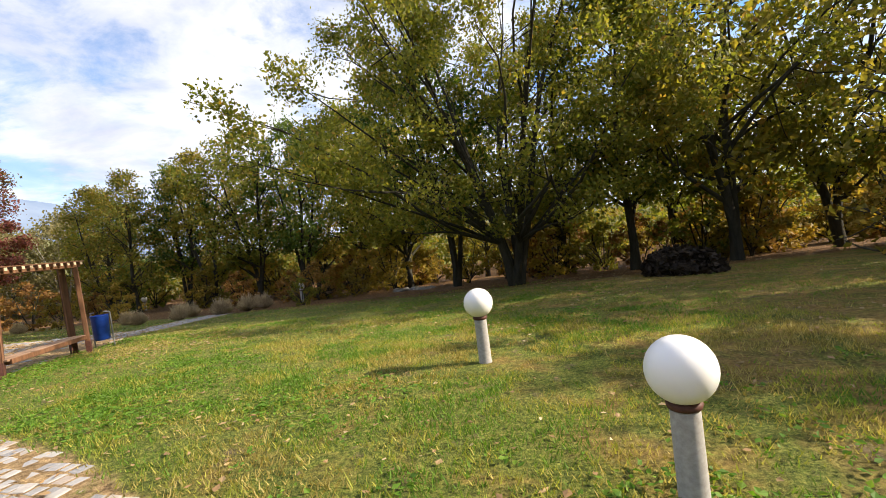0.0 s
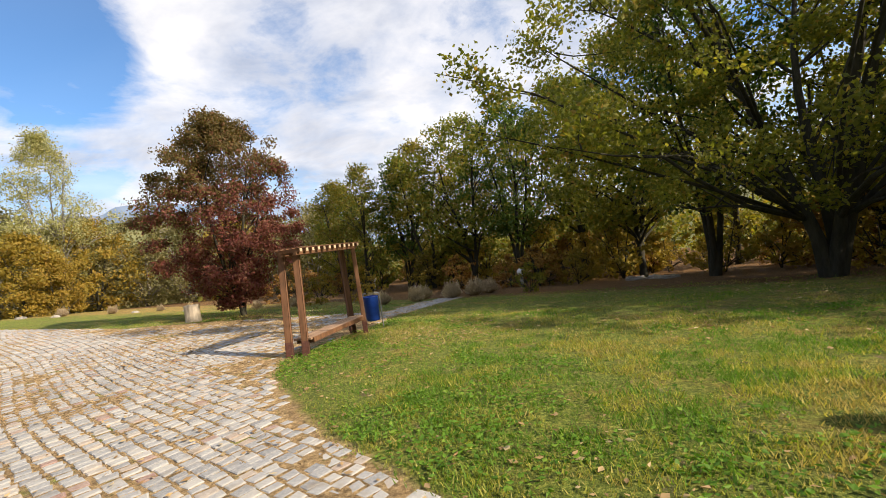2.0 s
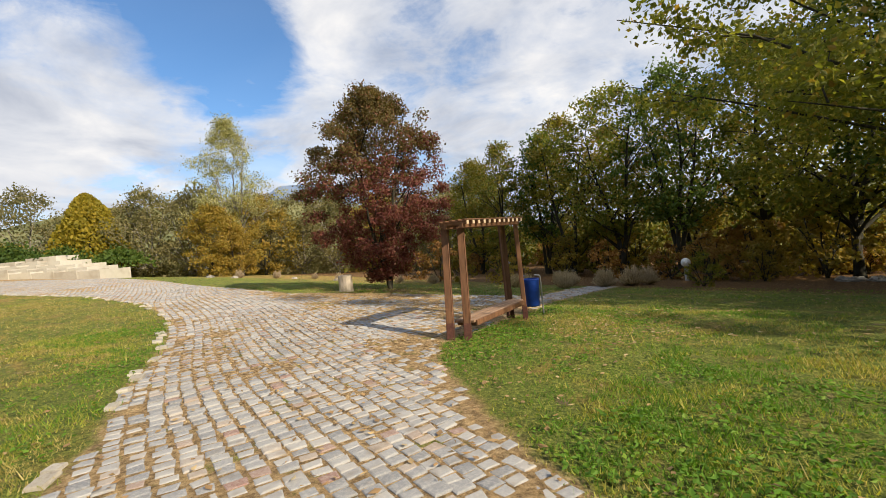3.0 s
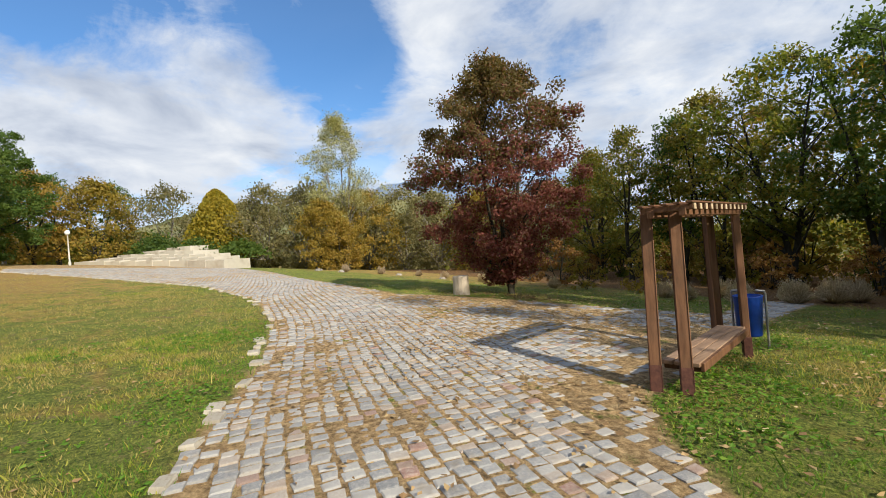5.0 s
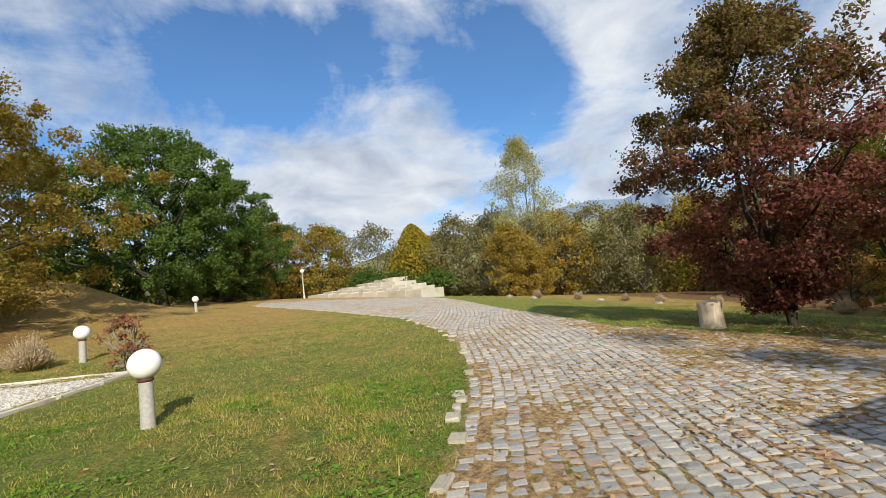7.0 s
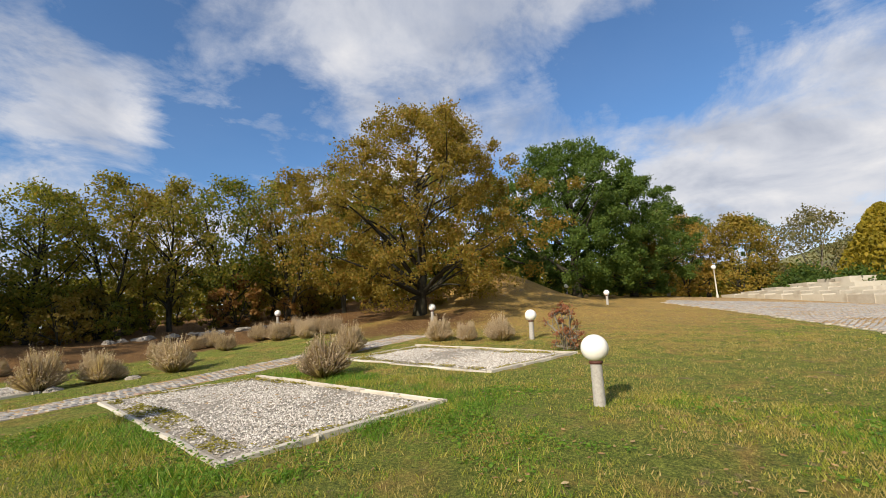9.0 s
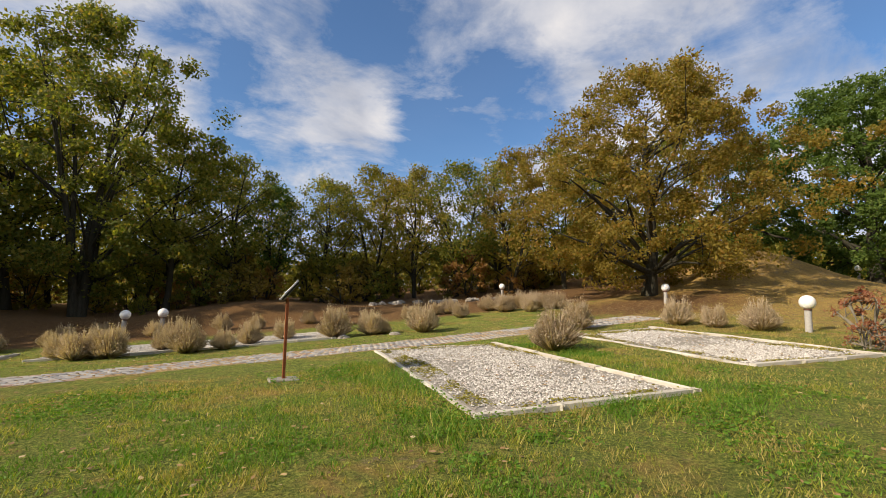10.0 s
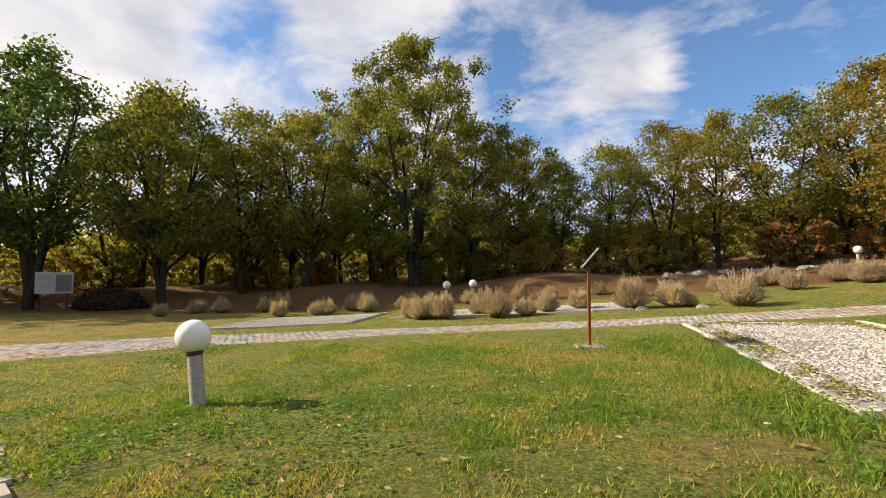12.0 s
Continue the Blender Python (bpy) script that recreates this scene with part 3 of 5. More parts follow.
OAK = "forest oak with dark trunk and thinning yellow-green leaves"
make_tree("oak_a", "oak_tree", OAK, 11, 10, 3.5, 0.17, 8800, 0.19, M_OAK, stems=2, low=0.23, puff=0.11)
make_tree("oak_b", "oak_tree", OAK, 12, 10, 3.2, 0.16, 8000, 0.19, M_OAK, low=0.25, puff=0.11)
make_tree("oak_c", "oak_tree", "forest oak with dark trunk and golden autumn leaves", 13, 10, 3.2, 0.16, 7000, 0.19, M_GOLD, stems=2, low=0.17, puff=0.10)
make_tree("oak_d", "oak_tree", "slender oak with dark stems and deep green leaves", 14, 10, 2.8, 0.14, 6200, 0.19, M_GREEN, stems=3, low=0.26, puff=0.10)
make_tree("edge_oak", "oak_tree", "large spreading oak with several dark stems over the lawn", 21, 12, 7.8, 0.20, 92000, 0.12, M_OAK, stems=5, low=0.22, limbs=60, clumps=420, egg=0.72, puff=0.052, taper=0.5)
make_tree("tall_oak", "oak_tree", "tall broad oak with dense olive-yellow leaves", 22, 15, 6.0, 0.22, 44000, 0.17, M_OAK, stems=5, low=0.10, limbs=50, clumps=280, puff=0.058, egg=0.85, taper=0.7, rag=0.3)
make_tree("mound_oak", "oak_tree", "broad golden-brown oak on bare trunk beside the mound", 23, 13, 8.3, 0.36, 84000, 0.165, M_GOLD, low=0.07, limbs=40, clumps=460, puff=0.052, egg=0.75, taper=0.45)
make_tree("round_oak", "oak_tree", "dense round oak with fresh green leaves", 24, 13, 7.0, 0.35, 62000, 0.21, M_GREEN, low=0.02, limbs=26, clumps=420, puff=0.056, taper=0.45, egg=0.72, rag=0.12)
make_tree("ash", "ash_tree", "dense dark-red ash tree with olive-brown crown top", 25, 7.3, 2.75, 0.08, 60000, 0.095, M_RED, low=0.09, stems=3, limbs=50, clumps=360, top=(M_REDTOP, -0.35, 0.56), puff=0.074, egg=0.9, rag=0.16, taper=0.7)
make_tree("poplar", "poplar_tree", "sparse pale poplar with thin upright branches", 26, 15, 3.9, 0.14, 20000, 0.15, M_PALE, M_PALEBARK, low=0.18, stems=3, limbs=110, clumps=190, puff=0.10, egg=0.7, lean=0.02, rag=0.3, taper=0.95)
make_tree("scrub", "scrub_tree", "grey-green half-bare scrub tree on the valley edge", 27, 6.5, 3.4, 0.09, 6000, 0.19, M_HAZEBUSH, M_PALEBARK, low=0.02, stems=3, limbs=50, clumps=130)
make_tree("yellow_tree", "scrub_tree", "yellow-orange leafy scrub tree among greener scrub", 28, 6.5, 3.2, 0.10, 8000, 0.21, M_YELLOW, low=0.02, stems=3, clumps=140)
make_tree("sapling", "oak_sapling", "thin oak sapling with sparse yellowing leaves", 29, 4.2, 1.2, 0.03, 1100, 0.11, M_OAK, low=0.1, limbs=26, clumps=60)
make_tree("shrub_y", "forest_shrub", "yellow-leaved shrub growing under the oaks", 30, 2.0, 1.15, 0.018, 1100, 0.14, M_YELLOW, low=0.04, stems=3, limbs=16, clumps=40)
make_tree("shrub_o", "forest_shrub", "rust-coloured shrub growing under the oaks", 31, 2.0, 1.15, 0.018, 1100, 0.14, M_ORANGE, low=0.04, stems=3, limbs=16, clumps=40)
make_tree("shrub_g", "forest_shrub", "green-leaved shrub growing under the oaks", 32, 2.0, 1.15, 0.018, 1100, 0.14, M_OAK, low=0.04, stems=3, limbs=16, clumps=40)

plant("edge_oak", 2.0, 17.0, 12.8, turn=40)
plant("oak_a", 9.6, 15.6, 13.5, "large oak with heavy dark twin trunk at the wood edge", turn=200)
# northern wood: front rows, then the rows behind
for key, x, y, h in [("oak_b", 7.0, 17.9, 11), ("oak_a", 13.5, 16.5, 11), ("oak_a", 5, 21.5, 11), ("oak_d", -0.4, 21.5, 10), ("oak_b", 10.5, 22, 11),
                     ("oak_a", -3.0, 25, 10), ("oak_b", -6.2, 28.5, 10), ("oak_d", -9.5, 27, 9.3), ("oak_a", -12.8, 27.5, 9), ("oak_c", -16, 27.5, 8.2), ("oak_d", -18.2, 28.5, 8), ("oak_c", -20.5, 27, 7.4), ("oak_c", -23.5, 28, 7),
                     ("oak_a", -10.5, 33, 9.5), ("oak_b", -5, 34, 10), ("oak_c", 1.5, 30, 10), ("oak_a", 16.5, 25, 11),
                     ("oak_c", -15.5, 33.5, 8.5), ("oak_b", -20.5, 33.5, 8), ("oak_c", -26.5, 32, 7.5), ("oak_c", 9, 36, 11),
                     ("oak_d", -29, 36, 8)]:
    plant(key, x, y, h * (1.17 if x < 0 else 1.0), group="northern wood")
for key, x, y, h in [("oak_b", 19.5, 13.5, 11), ("oak_a", 15.2, 12.2, 10), ("oak_c", 23, 10.5, 11), ("shrub_y", 12.4, 12.6, 2.4), ("shrub_y", 14, 14.2, 2.8), ("shrub_o", 13.2, 11.0, 1.6), ("shrub_g", 16.4, 10.6, 2.4), ("shrub_y", 11.2, 17.5, 2.6), ("shrub_o", 7.8, 19.5, 2.2), ("shrub_y", 4.0, 19.5, 2.0), ("shrub_y", 12.5, 18.5, 3.0)]:
    plant(key, x, y, h, group="northern wood edge")
# eastern wood, which shades the lawn
for key, x, y, h in [("oak_a", 17.5, 9.0, 10), ("oak_b", 18, 4.8, 9.5), ("oak_b", 24, 7, 11), ("oak_a", 27, 0, 11), ("oak_b", 30, -8, 11), ("oak_c", 28, -15, 11), ("oak_b", 22, -13.5, 11), ("oak_a", 31, -18, 12)]:
    plant(key, x, y, h, group="eastern wood")
# southern wood
plant("tall_oak", -1.2, -25.5, 15.5)
for key, x, y, h in [("oak_d", 17, -17.5, 13.5), ("oak_d", 20.5, -21, 14), ("oak_b", 14, -23, 12), ("oak_a", 9.3, -24, 11.5), ("oak_a", 5.3, -25, 11), ("oak_b", -5, -27, 10.5), ("oak_a", -8.2, -28.5, 9), ("oak_d", -11, -30, 7.8),
                     ("oak_a", -13.8, -29, 8.5), ("oak_c", -17.2, -29, 9.5), ("oak_c", -20.5, -28, 9.5), ("oak_a", -23.5, -27, 10), ("oak_c", -27, -25, 10.5), ("oak_a", -31, -24, 11), ("oak_b", -36, -24, 11), ("oak_a", -41, -22, 12),
                     ("oak_a", 12, -30, 11), ("oak_b", 6.5, -32, 11), ("oak_c", 1.5, -33, 12), ("oak_a", -4, -35, 11), ("oak_b", -11, -36, 9), ("oak_c", 22.5, -28, 12), ("oak_b", 26, -20, 13), ("oak_a", 12, -20.5, 12), ("oak_b", 18, -26, 13), ("oak_a", 23.5, -17, 13), ("oak_a", 8, -28, 12), ("oak_b", 2.2, -28.5, 13), ("oak_a", 17, -31, 12), ("oak_b", -8, -33, 9), ("oak_c", -16, -33, 9), ("oak_b", -21, -33, 10), ("oak_a", -2, -40, 11), ("oak_b", 8, -38, 12), ("oak_d", -46, -19, 12), ("oak_a", -29, -30, 11), ("oak_b", -39, -29, 11)]:
    plant(key, x, y, h, group="southern wood")
plant("mound_oak", -29.0, -14.6, 12.3, turn=30)
plant("round_oak", -47, -11.3, 14.0)
plant("round_oak", -54, -8.0, 12.0, turn=130)
plant("ash", -15.2, 11.85, 6.9, turn=20)
plant("poplar", -48.2, 20.9, 15.5)
plant("yellow_tree", -45.5, 17.6, 6.2, "yellow-green leafy shrub at the foot of a pale poplar", turn=50)
plant("yellow_tree", -44.0, 18.8, 4.6, "yellow-green leafy shrub at the foot of a pale poplar", turn=150)
plant("sapling", 7.0, 6.4, 4.4)
plant("yellow_tree", -62, -4.5, 8.5)
plant("yellow_tree", -64, 0.5, 8.5, turn=77)
plant("yellow_tree", -58, -7.5, 6.5, turn=200)
for key, x, y, h in [("oak_d", -72, 2, 10), ("oak_d", -68, -3, 9.5), ("scrub", -66, 7, 9), ("poplar", -72, -8, 12), ("scrub", -62, 15, 8)]:
    plant(key, x, y, h, group="trees behind the steps")
for j, (x, y, h) in enumerate([(-58, 16, 7), (-54, 18.5, 6.5), (-52, 23, 6.5), (-48, 23.5, 6), (-47, 27, 6.5), (-43, 29, 6), (-40, 32, 6), (-36, 33, 5.5), (-33, 35, 5.5), (-60, 22, 8), (-56, 27, 7.5), (-50, 33, 7), (-44, 38, 7), (-38, 41, 7), (-32, 41, 7)]):
    plant("yellow_tree" if j in (3, 6) else "scrub", x, y, h * 1.3, group="scrub belt")
rs = np.random.default_rng(5)
for j in range(110):
    x = rs.uniform(-26, 20)
    y = 20.5 - 0.28 * x * (x < 0) + rs.uniform(0, 13) - (2 if x > 8 else 0)
    plant(("shrub_y", "shrub_o", "shrub_g", "shrub_y")[j % 4], x, y, rs.uniform(1.1, 3.2), group="undergrowth of the northern wood")
for j in range(120):
    x = rs.uniform(-40, 24)
    y = -27.0 + rs.uniform(-9, 2.5)
    plant(("shrub_g", "shrub_o", "shrub_g", "shrub_y")[j % 4], x, y, rs.uniform(0.9, 3.2), group="undergrowth of the southern wood")
for x, y, h, key in [(-14.2, 17.5, 1.6, "shrub_y"), (-16.5, 17.2, 1.3, "shrub_y"), (-18.5, 18, 2.0, "shrub_o"), (-7, 19.0, 1.2, "shrub_g"), (-3.2, 28, 1.6, "shrub_o"), (-22, 20, 1.6, "shrub_o")]:
    plant(key, x, y, h, group="shrubs by the northern path")


def far_wood(name, label, n, lo, hi, a0, a1, tall, size, mat, seed):
    """A belt of distant tree crowns between two distances and two bearings."""
    r = np.random.default_rng(seed)
    d = lo + (hi - lo) * r.random(n) ** 1.3
    a = np.radians(r.uniform(a0, a1, n))
    x, y = -10 + d * np.sin(a), d * np.cos(a)
    lump = 0.55 + 0.45 * wave(x, y, 0.55, seed) * 2 * wave(x, y, 0.21, seed + 2)
    c = np.stack([x, y, land(x, y) + tall * lump * r.random(n) ** 0.75], 1)
    return tagged(new(name, clump(name, c, size, r, mat)), label, "woods", kind="stuff")


far_wood("far_wood", "distant golden oak wood beyond the near trees", 34000, 42, 75, -48, 60, 6.0, 0.45, M_GOLD, 1)
far_wood("far_wood", "distant dark oak wood to the south and east", 70000, 42, 72, 60, 245, 5.5, 0.5, M_OAK, 2)
far_wood("far_wood", "distant mixed scrub down in the valley", 40000, 75, 190, -110, -40, 5.5, 1.0, M_HAZEBUSH, 3)
far_wood("far_wood", "distant mixed autumn trees behind the steps", 16000, 66, 100, -125, -85, 8, 0.7, M_OAK, 4)

def ridge(name, label, far, a0, a1, high, mat, seed):
    """A long wooded ridge across the valley, between two bearings, falling away at both ends."""
    n, rows = 90, 12
    V, F = [], []
    for i in range(n + 1):
        k = i / n
        a = radians(a0 + (a1 - a0) * k)
        crest = far * math.tan(radians(high)) * math.sin(math.pi * k) ** 0.5 * (0.9 + 0.22 * noise.noise(Vector((k * 5, seed, 0))) + 0.05 * noise.noise(Vector((k * 30, seed, 3))))
        for j in range(rows + 1):
            q = j / rows
            d = far * (0.72 + 0.28 * q) + far * 0.02 * noise.noise(Vector((k * 9, q * 4, seed)))
            V.append((-10 + d * math.sin(a), d * math.cos(a), -40 + (crest + 40) * q ** 0.8))
    for i in range(n):
        for j in range(rows):
            c = i * (rows + 1) + j
            F.append((c, c + rows + 1, c + rows + 2, c + 1))
    return tagged(new(name, mesh_of(name, V, F, mat, True)), label, "hill", kind="structure")


ridge("backdrop_hill", "wooded olive-green hillside across the valley", 620, -98, -38, 7.9, M_HILL, 2.0)
# plain backdrop ridge; its material carries the haze as colour
ridge("backdrop_mountain", "mountain ridge far beyond the valley, coloured blue-grey for distance haze", 3300, -78, -30, 10.0, M_MOUNTAIN, 5.0)

# ---------------------------------------------------------------- globe lamps


def bollard_lamp():
    """A knee-high grey post with a dark collar and an opal globe."""
    ob = new("bollard_lamp")
    part("post", lathe([(0.088, -0.15), (0.088, 0.0), (0.083, 0.02), (0.080, 0.55), (0.078, 0.57)], 28), M_POLE, ob, smooth=True)
    part("collar", lathe([(0.07, 0.565), (0.088, 0.57), (0.095, 0.585), (0.095, 0.605), (0.075, 0.615)], 28), M_COLLAR, ob, "dark reddish collar", True)
    prof = [(0.19 * math.sin(a), 0.785 - 0.19 * math.cos(a)) for a in np.linspace(0.36, math.pi - 0.02, 18)]
    part("globe", lathe(prof, 36), M_GLOBE, ob, "white opal glass globe", True)
    return tagged(ob, "grey bollard lamp with white globe standing in the grass", "lamp", "globe bollard lamps")


first_lamp = bollard_lamp()
LAMPS = [(1.466, 2.163, 0, 0), (0.50, 5.25, 0, 0), (-13.95, 0.40, 0, 0), (-3.43, -2.66, 1, 7), (-21.36, -4.0, 0, -2), (-26.5, -12.0, 0, 0), (-38.05, -6.17, 0, 0), (-8.4, 22.6, 0, 0), (-22.5, 30, 0, 0),
         (-4.2, -19.26, 0, -3), (-5.5, -19.3, 0, 0), (-24.0, -22.0, 0, 0), (-37.2, -15.6, 0, 0), (-46, 17, 0, 0), (-43.8, -11.0, 0, 0)]
for j, (x, y, rx, ry) in enumerate(LAMPS):
    m = pose(x, y, z_at(x, y), rx, ry, 0) @ Matrix.Scale(0.93 if j < 2 else 1.0, 4)
    if j:
        copy_thing(first_lamp, Matrix()).matrix_world = m
    else:
        first_lamp.matrix_world = m

tall = thing("street_lamp", at(-55, -1.2), "tall pale street lamp with white globe by the steps", "lamp")
part("pole", lathe([(0.11, -0.2), (0.10, 0.3), (0.06, 0.32), (0.05, 2.6), (0.07, 2.62)], 16), M_KERB, tall, smooth=True)
part("globe", lathe([(0.2 * math.sin(a), 2.8 - 0.2 * math.cos(a)) for a in np.linspace(0.3, 3.12, 12)], 20), M_GLOBE, tall, smooth=True)

# ---------------------------------------------------------------- pergola bench
PERGOLA = [(-7.86, 6.75), (-7.62, 6.89), (-8.19, 8.93), (-7.86, 8.95)]


def pergola_bench():
    """Four leaning posts with iron shoes, plank seat, and a slatted top of short rafters."""
    cx, cy = -7.85, 7.9
    base = -0.08
    ob = thing("pergola_bench", pose(cx, cy, base), "brown timber bench under a small slatted pergola", "bench")
    tops = [(-0.12, -0.90), (0.13, -0.80), (-0.37, 1.05), (-0.03, 1.04)]
    skew = Matrix.Rotation(radians(9), 3, "Z")
    for (x, y), (tx, ty) in zip(PERGOLA, tops):
        foot = Vector((x - cx, y - cy, z_at(x, y) - base - 0.1))
        head = Vector((tx, ty, 1.86))
        way = head - foot
        turn = way.to_track_quat("Z", "Y").to_matrix() @ Matrix.Rotation(radians(8), 3, "Z")
        part("post", box((0.10, 0.085, way.length), (foot + head) / 2, 0.008, None, turn), M_POST, ob)
        part("shoe", box((0.112, 0.097, 0.36), foot + way.normalized() * 0.18, 0.004, None, turn), M_COLLAR, ob, "rusty red iron shoe")
        for s in (-1, 1):
            bolt = bmesh.new()
            bmesh.ops.create_uvsphere(bolt, u_segments=8, v_segments=5, radius=0.012, matrix=Matrix.Translation(foot + way.normalized() * 0.28 + turn @ Vector((s * 0.03, -0.048, 0))))
            part("bolt", bolt, M_DARK, ob)
    for k in range(3):
        at_seat = skew @ Vector((-0.115 + 0.115 * k, 0.0, 0.345))
        part("seat_plank", box((0.108, 1.98, 0.042), at_seat, 0.006, None, Matrix.Rotation(radians(9 + 0.5 * (k - 1)), 3, "Z")), M_SEAT, ob, "worn pale brown plank")
    for y in (-0.88, 0.9):
        part("seat_bearer", box((0.36, 0.07, 0.06), skew @ Vector((0, y, 0.292)), 0.006, None, skew), M_POST, ob)
    part("seat_rail", box((0.04, 1.86, 0.085), skew @ Vector((0.188, 0.0, 0.315)), 0.006, None, skew), M_POST, ob)
    for x in (-0.15, 0.15):
        part("top_beam", box((0.07, 2.16, 0.085), skew @ Vector((x, 0.04, 1.855)), 0.008, None, skew), M_POST, ob)
    for k in range(12):
        y = -1.0 + 0.187 * k
        tilt = Matrix.Rotation(radians(9 + 1.2 * math.sin(k * 3.1)), 3, "Z")
        mid = skew @ Vector((0, y, 1.895))
        raft = part("rafter", box((0.50, 0.07, 0.06), mid, 0.006, None, tilt), M_POST, ob)
        for s in (-1, 1):
            part("end_cap", box((0.006, 0.064, 0.055), mid + tilt @ Vector((s * 0.254, 0, 0)), 0, None, tilt), M_ENDGRAIN, raft, "pale cut end")
    for k in range(5):
        part("roof_lath", box((0.06, 2.24, 0.02), skew @ Vector((-0.23 + 0.115 * k, 0.03, 1.937)), 0.004, None, skew), M_POST, ob)
    return ob


pergola_bench()

bin_at = at(-8.03, 9.52, 12)
litter_bin = thing("litter_bin", bin_at, "blue plastic litter bin hung on a bent steel frame", "bin")
can = bmesh.new()
n = 20
rows = []
for rad, h in [(0.135, 0.18), (0.15, 0.2), (0.175, 0.72), (0.185, 0.74), (0.165, 0.74), (0.14, 0.24)]:
    rows.append([can.verts.new((rad * math.cos(2 * math.pi * k / n), rad * math.sin(2 * math.pi * k / n), h)) for k in range(n)])
for a, b in zip(rows, rows[1:]):
    for k in range(n):
        can.faces.new((a[k], a[(k + 1) % n], b[(k + 1) % n], b[k]))
can.faces.new(rows[0][::-1])
can.faces.new(rows[-1])
part("can", can, M_BLUE, litter_bin, "deep blue can", True)
for s in (-1, 1):
    v, f = tubes([([(s * 0.20, 0.05, -0.1), (s * 0.20, 0.05, 0.3), (s * 0.20, 0.05, 0.76), (s * 0.19, 0.03, 0.80), (s * 0.10, 0.0, 0.81)], [0.016] * 5)], 8)
    part("frame_tube", mesh_of("frame_tube", v, f, M_STEEL, True), M_STEEL, litter_bin)

log_pedestal = thing("log_pedestal", at(-15.6, 10.33), "pale cut log standing upright at the paving edge", "log")
prof = [(0.235, -0.05), (0.24, 0.0), (0.225, 0.12), (0.22, 0.3), (0.225, 0.5), (0.215, 0.53), (0.20, 0.535)]
lg = lathe(prof, 26)
for v in lg.verts:
    a = math.atan2(v.co.y, v.co.x)
    k = 1 + 0.035 * math.sin(3 * a + 1) + 0.02 * math.sin(11 * a)
    v.co.x *= k
    v.co.y *= k
part("log", lg, M_STUMP, log_pedestal, smooth=False)

# ---------------------------------------------------------------- signs
sign = thing("reading_sign", at(-8.42, -6.15, 0), "rusty steel post with a tilted reading panel", "sign")
part("post", box((0.05, 0.05, 1.45), (0, 0, 0.69), 0.004), M_RUST, sign)
tip = Matrix.Rotation(radians(-9), 3, "Z") @ Matrix.Rotation(radians(50), 3, "Y")
panel = part("panel", box((0.46, 0.62, 0.028), (-0.02, 0, 1.56), 0.004, None, tip), M_STEEL, sign, "grey metal panel with dark frame")
part("backing", box((0.40, 0.56, 0.03), Vector((-0.02, 0, 1.56)) + tip @ Vector((0, 0, -0.03)), 0.004, None, tip), M_DARK, panel)
foot = box((0.5, 0.4, 0.05), (0, 0, 0.0), 0.015)
part("footing", foot, M_GRAVELBED, sign)

board = thing("notice_board", at(14.8, -17.1, 230, 0.84), "pale printed notice board on two dark posts", "sign")
for s in (-0.62, 0.62):
    part("post", box((0.08, 0.08, 1.7), (s, 0, 0.75), 0.005), M_DARK, board)
plate = part("plate", box((1.7, 0.04, 1.25), (0, -0.06, 1.65), 0.006), M_BOARD, board)
part("picture", box((0.72, 0.01, 0.98), (0.42, -0.088, 1.63), 0), M_PRINT, plate, "dark printed photograph")
part("sketch_bar", box((0.55, 0.008, 0.30), (-0.42, -0.086, 1.95), 0), M_STEEL, plate)
for k in range(4):
    part("text_bar", box((0.6, 0.006, 0.03), (-0.40, -0.085, 1.62 - 0.12 * k), 0), M_STEEL, plate)

# ---------------------------------------------------------------- gravel beds


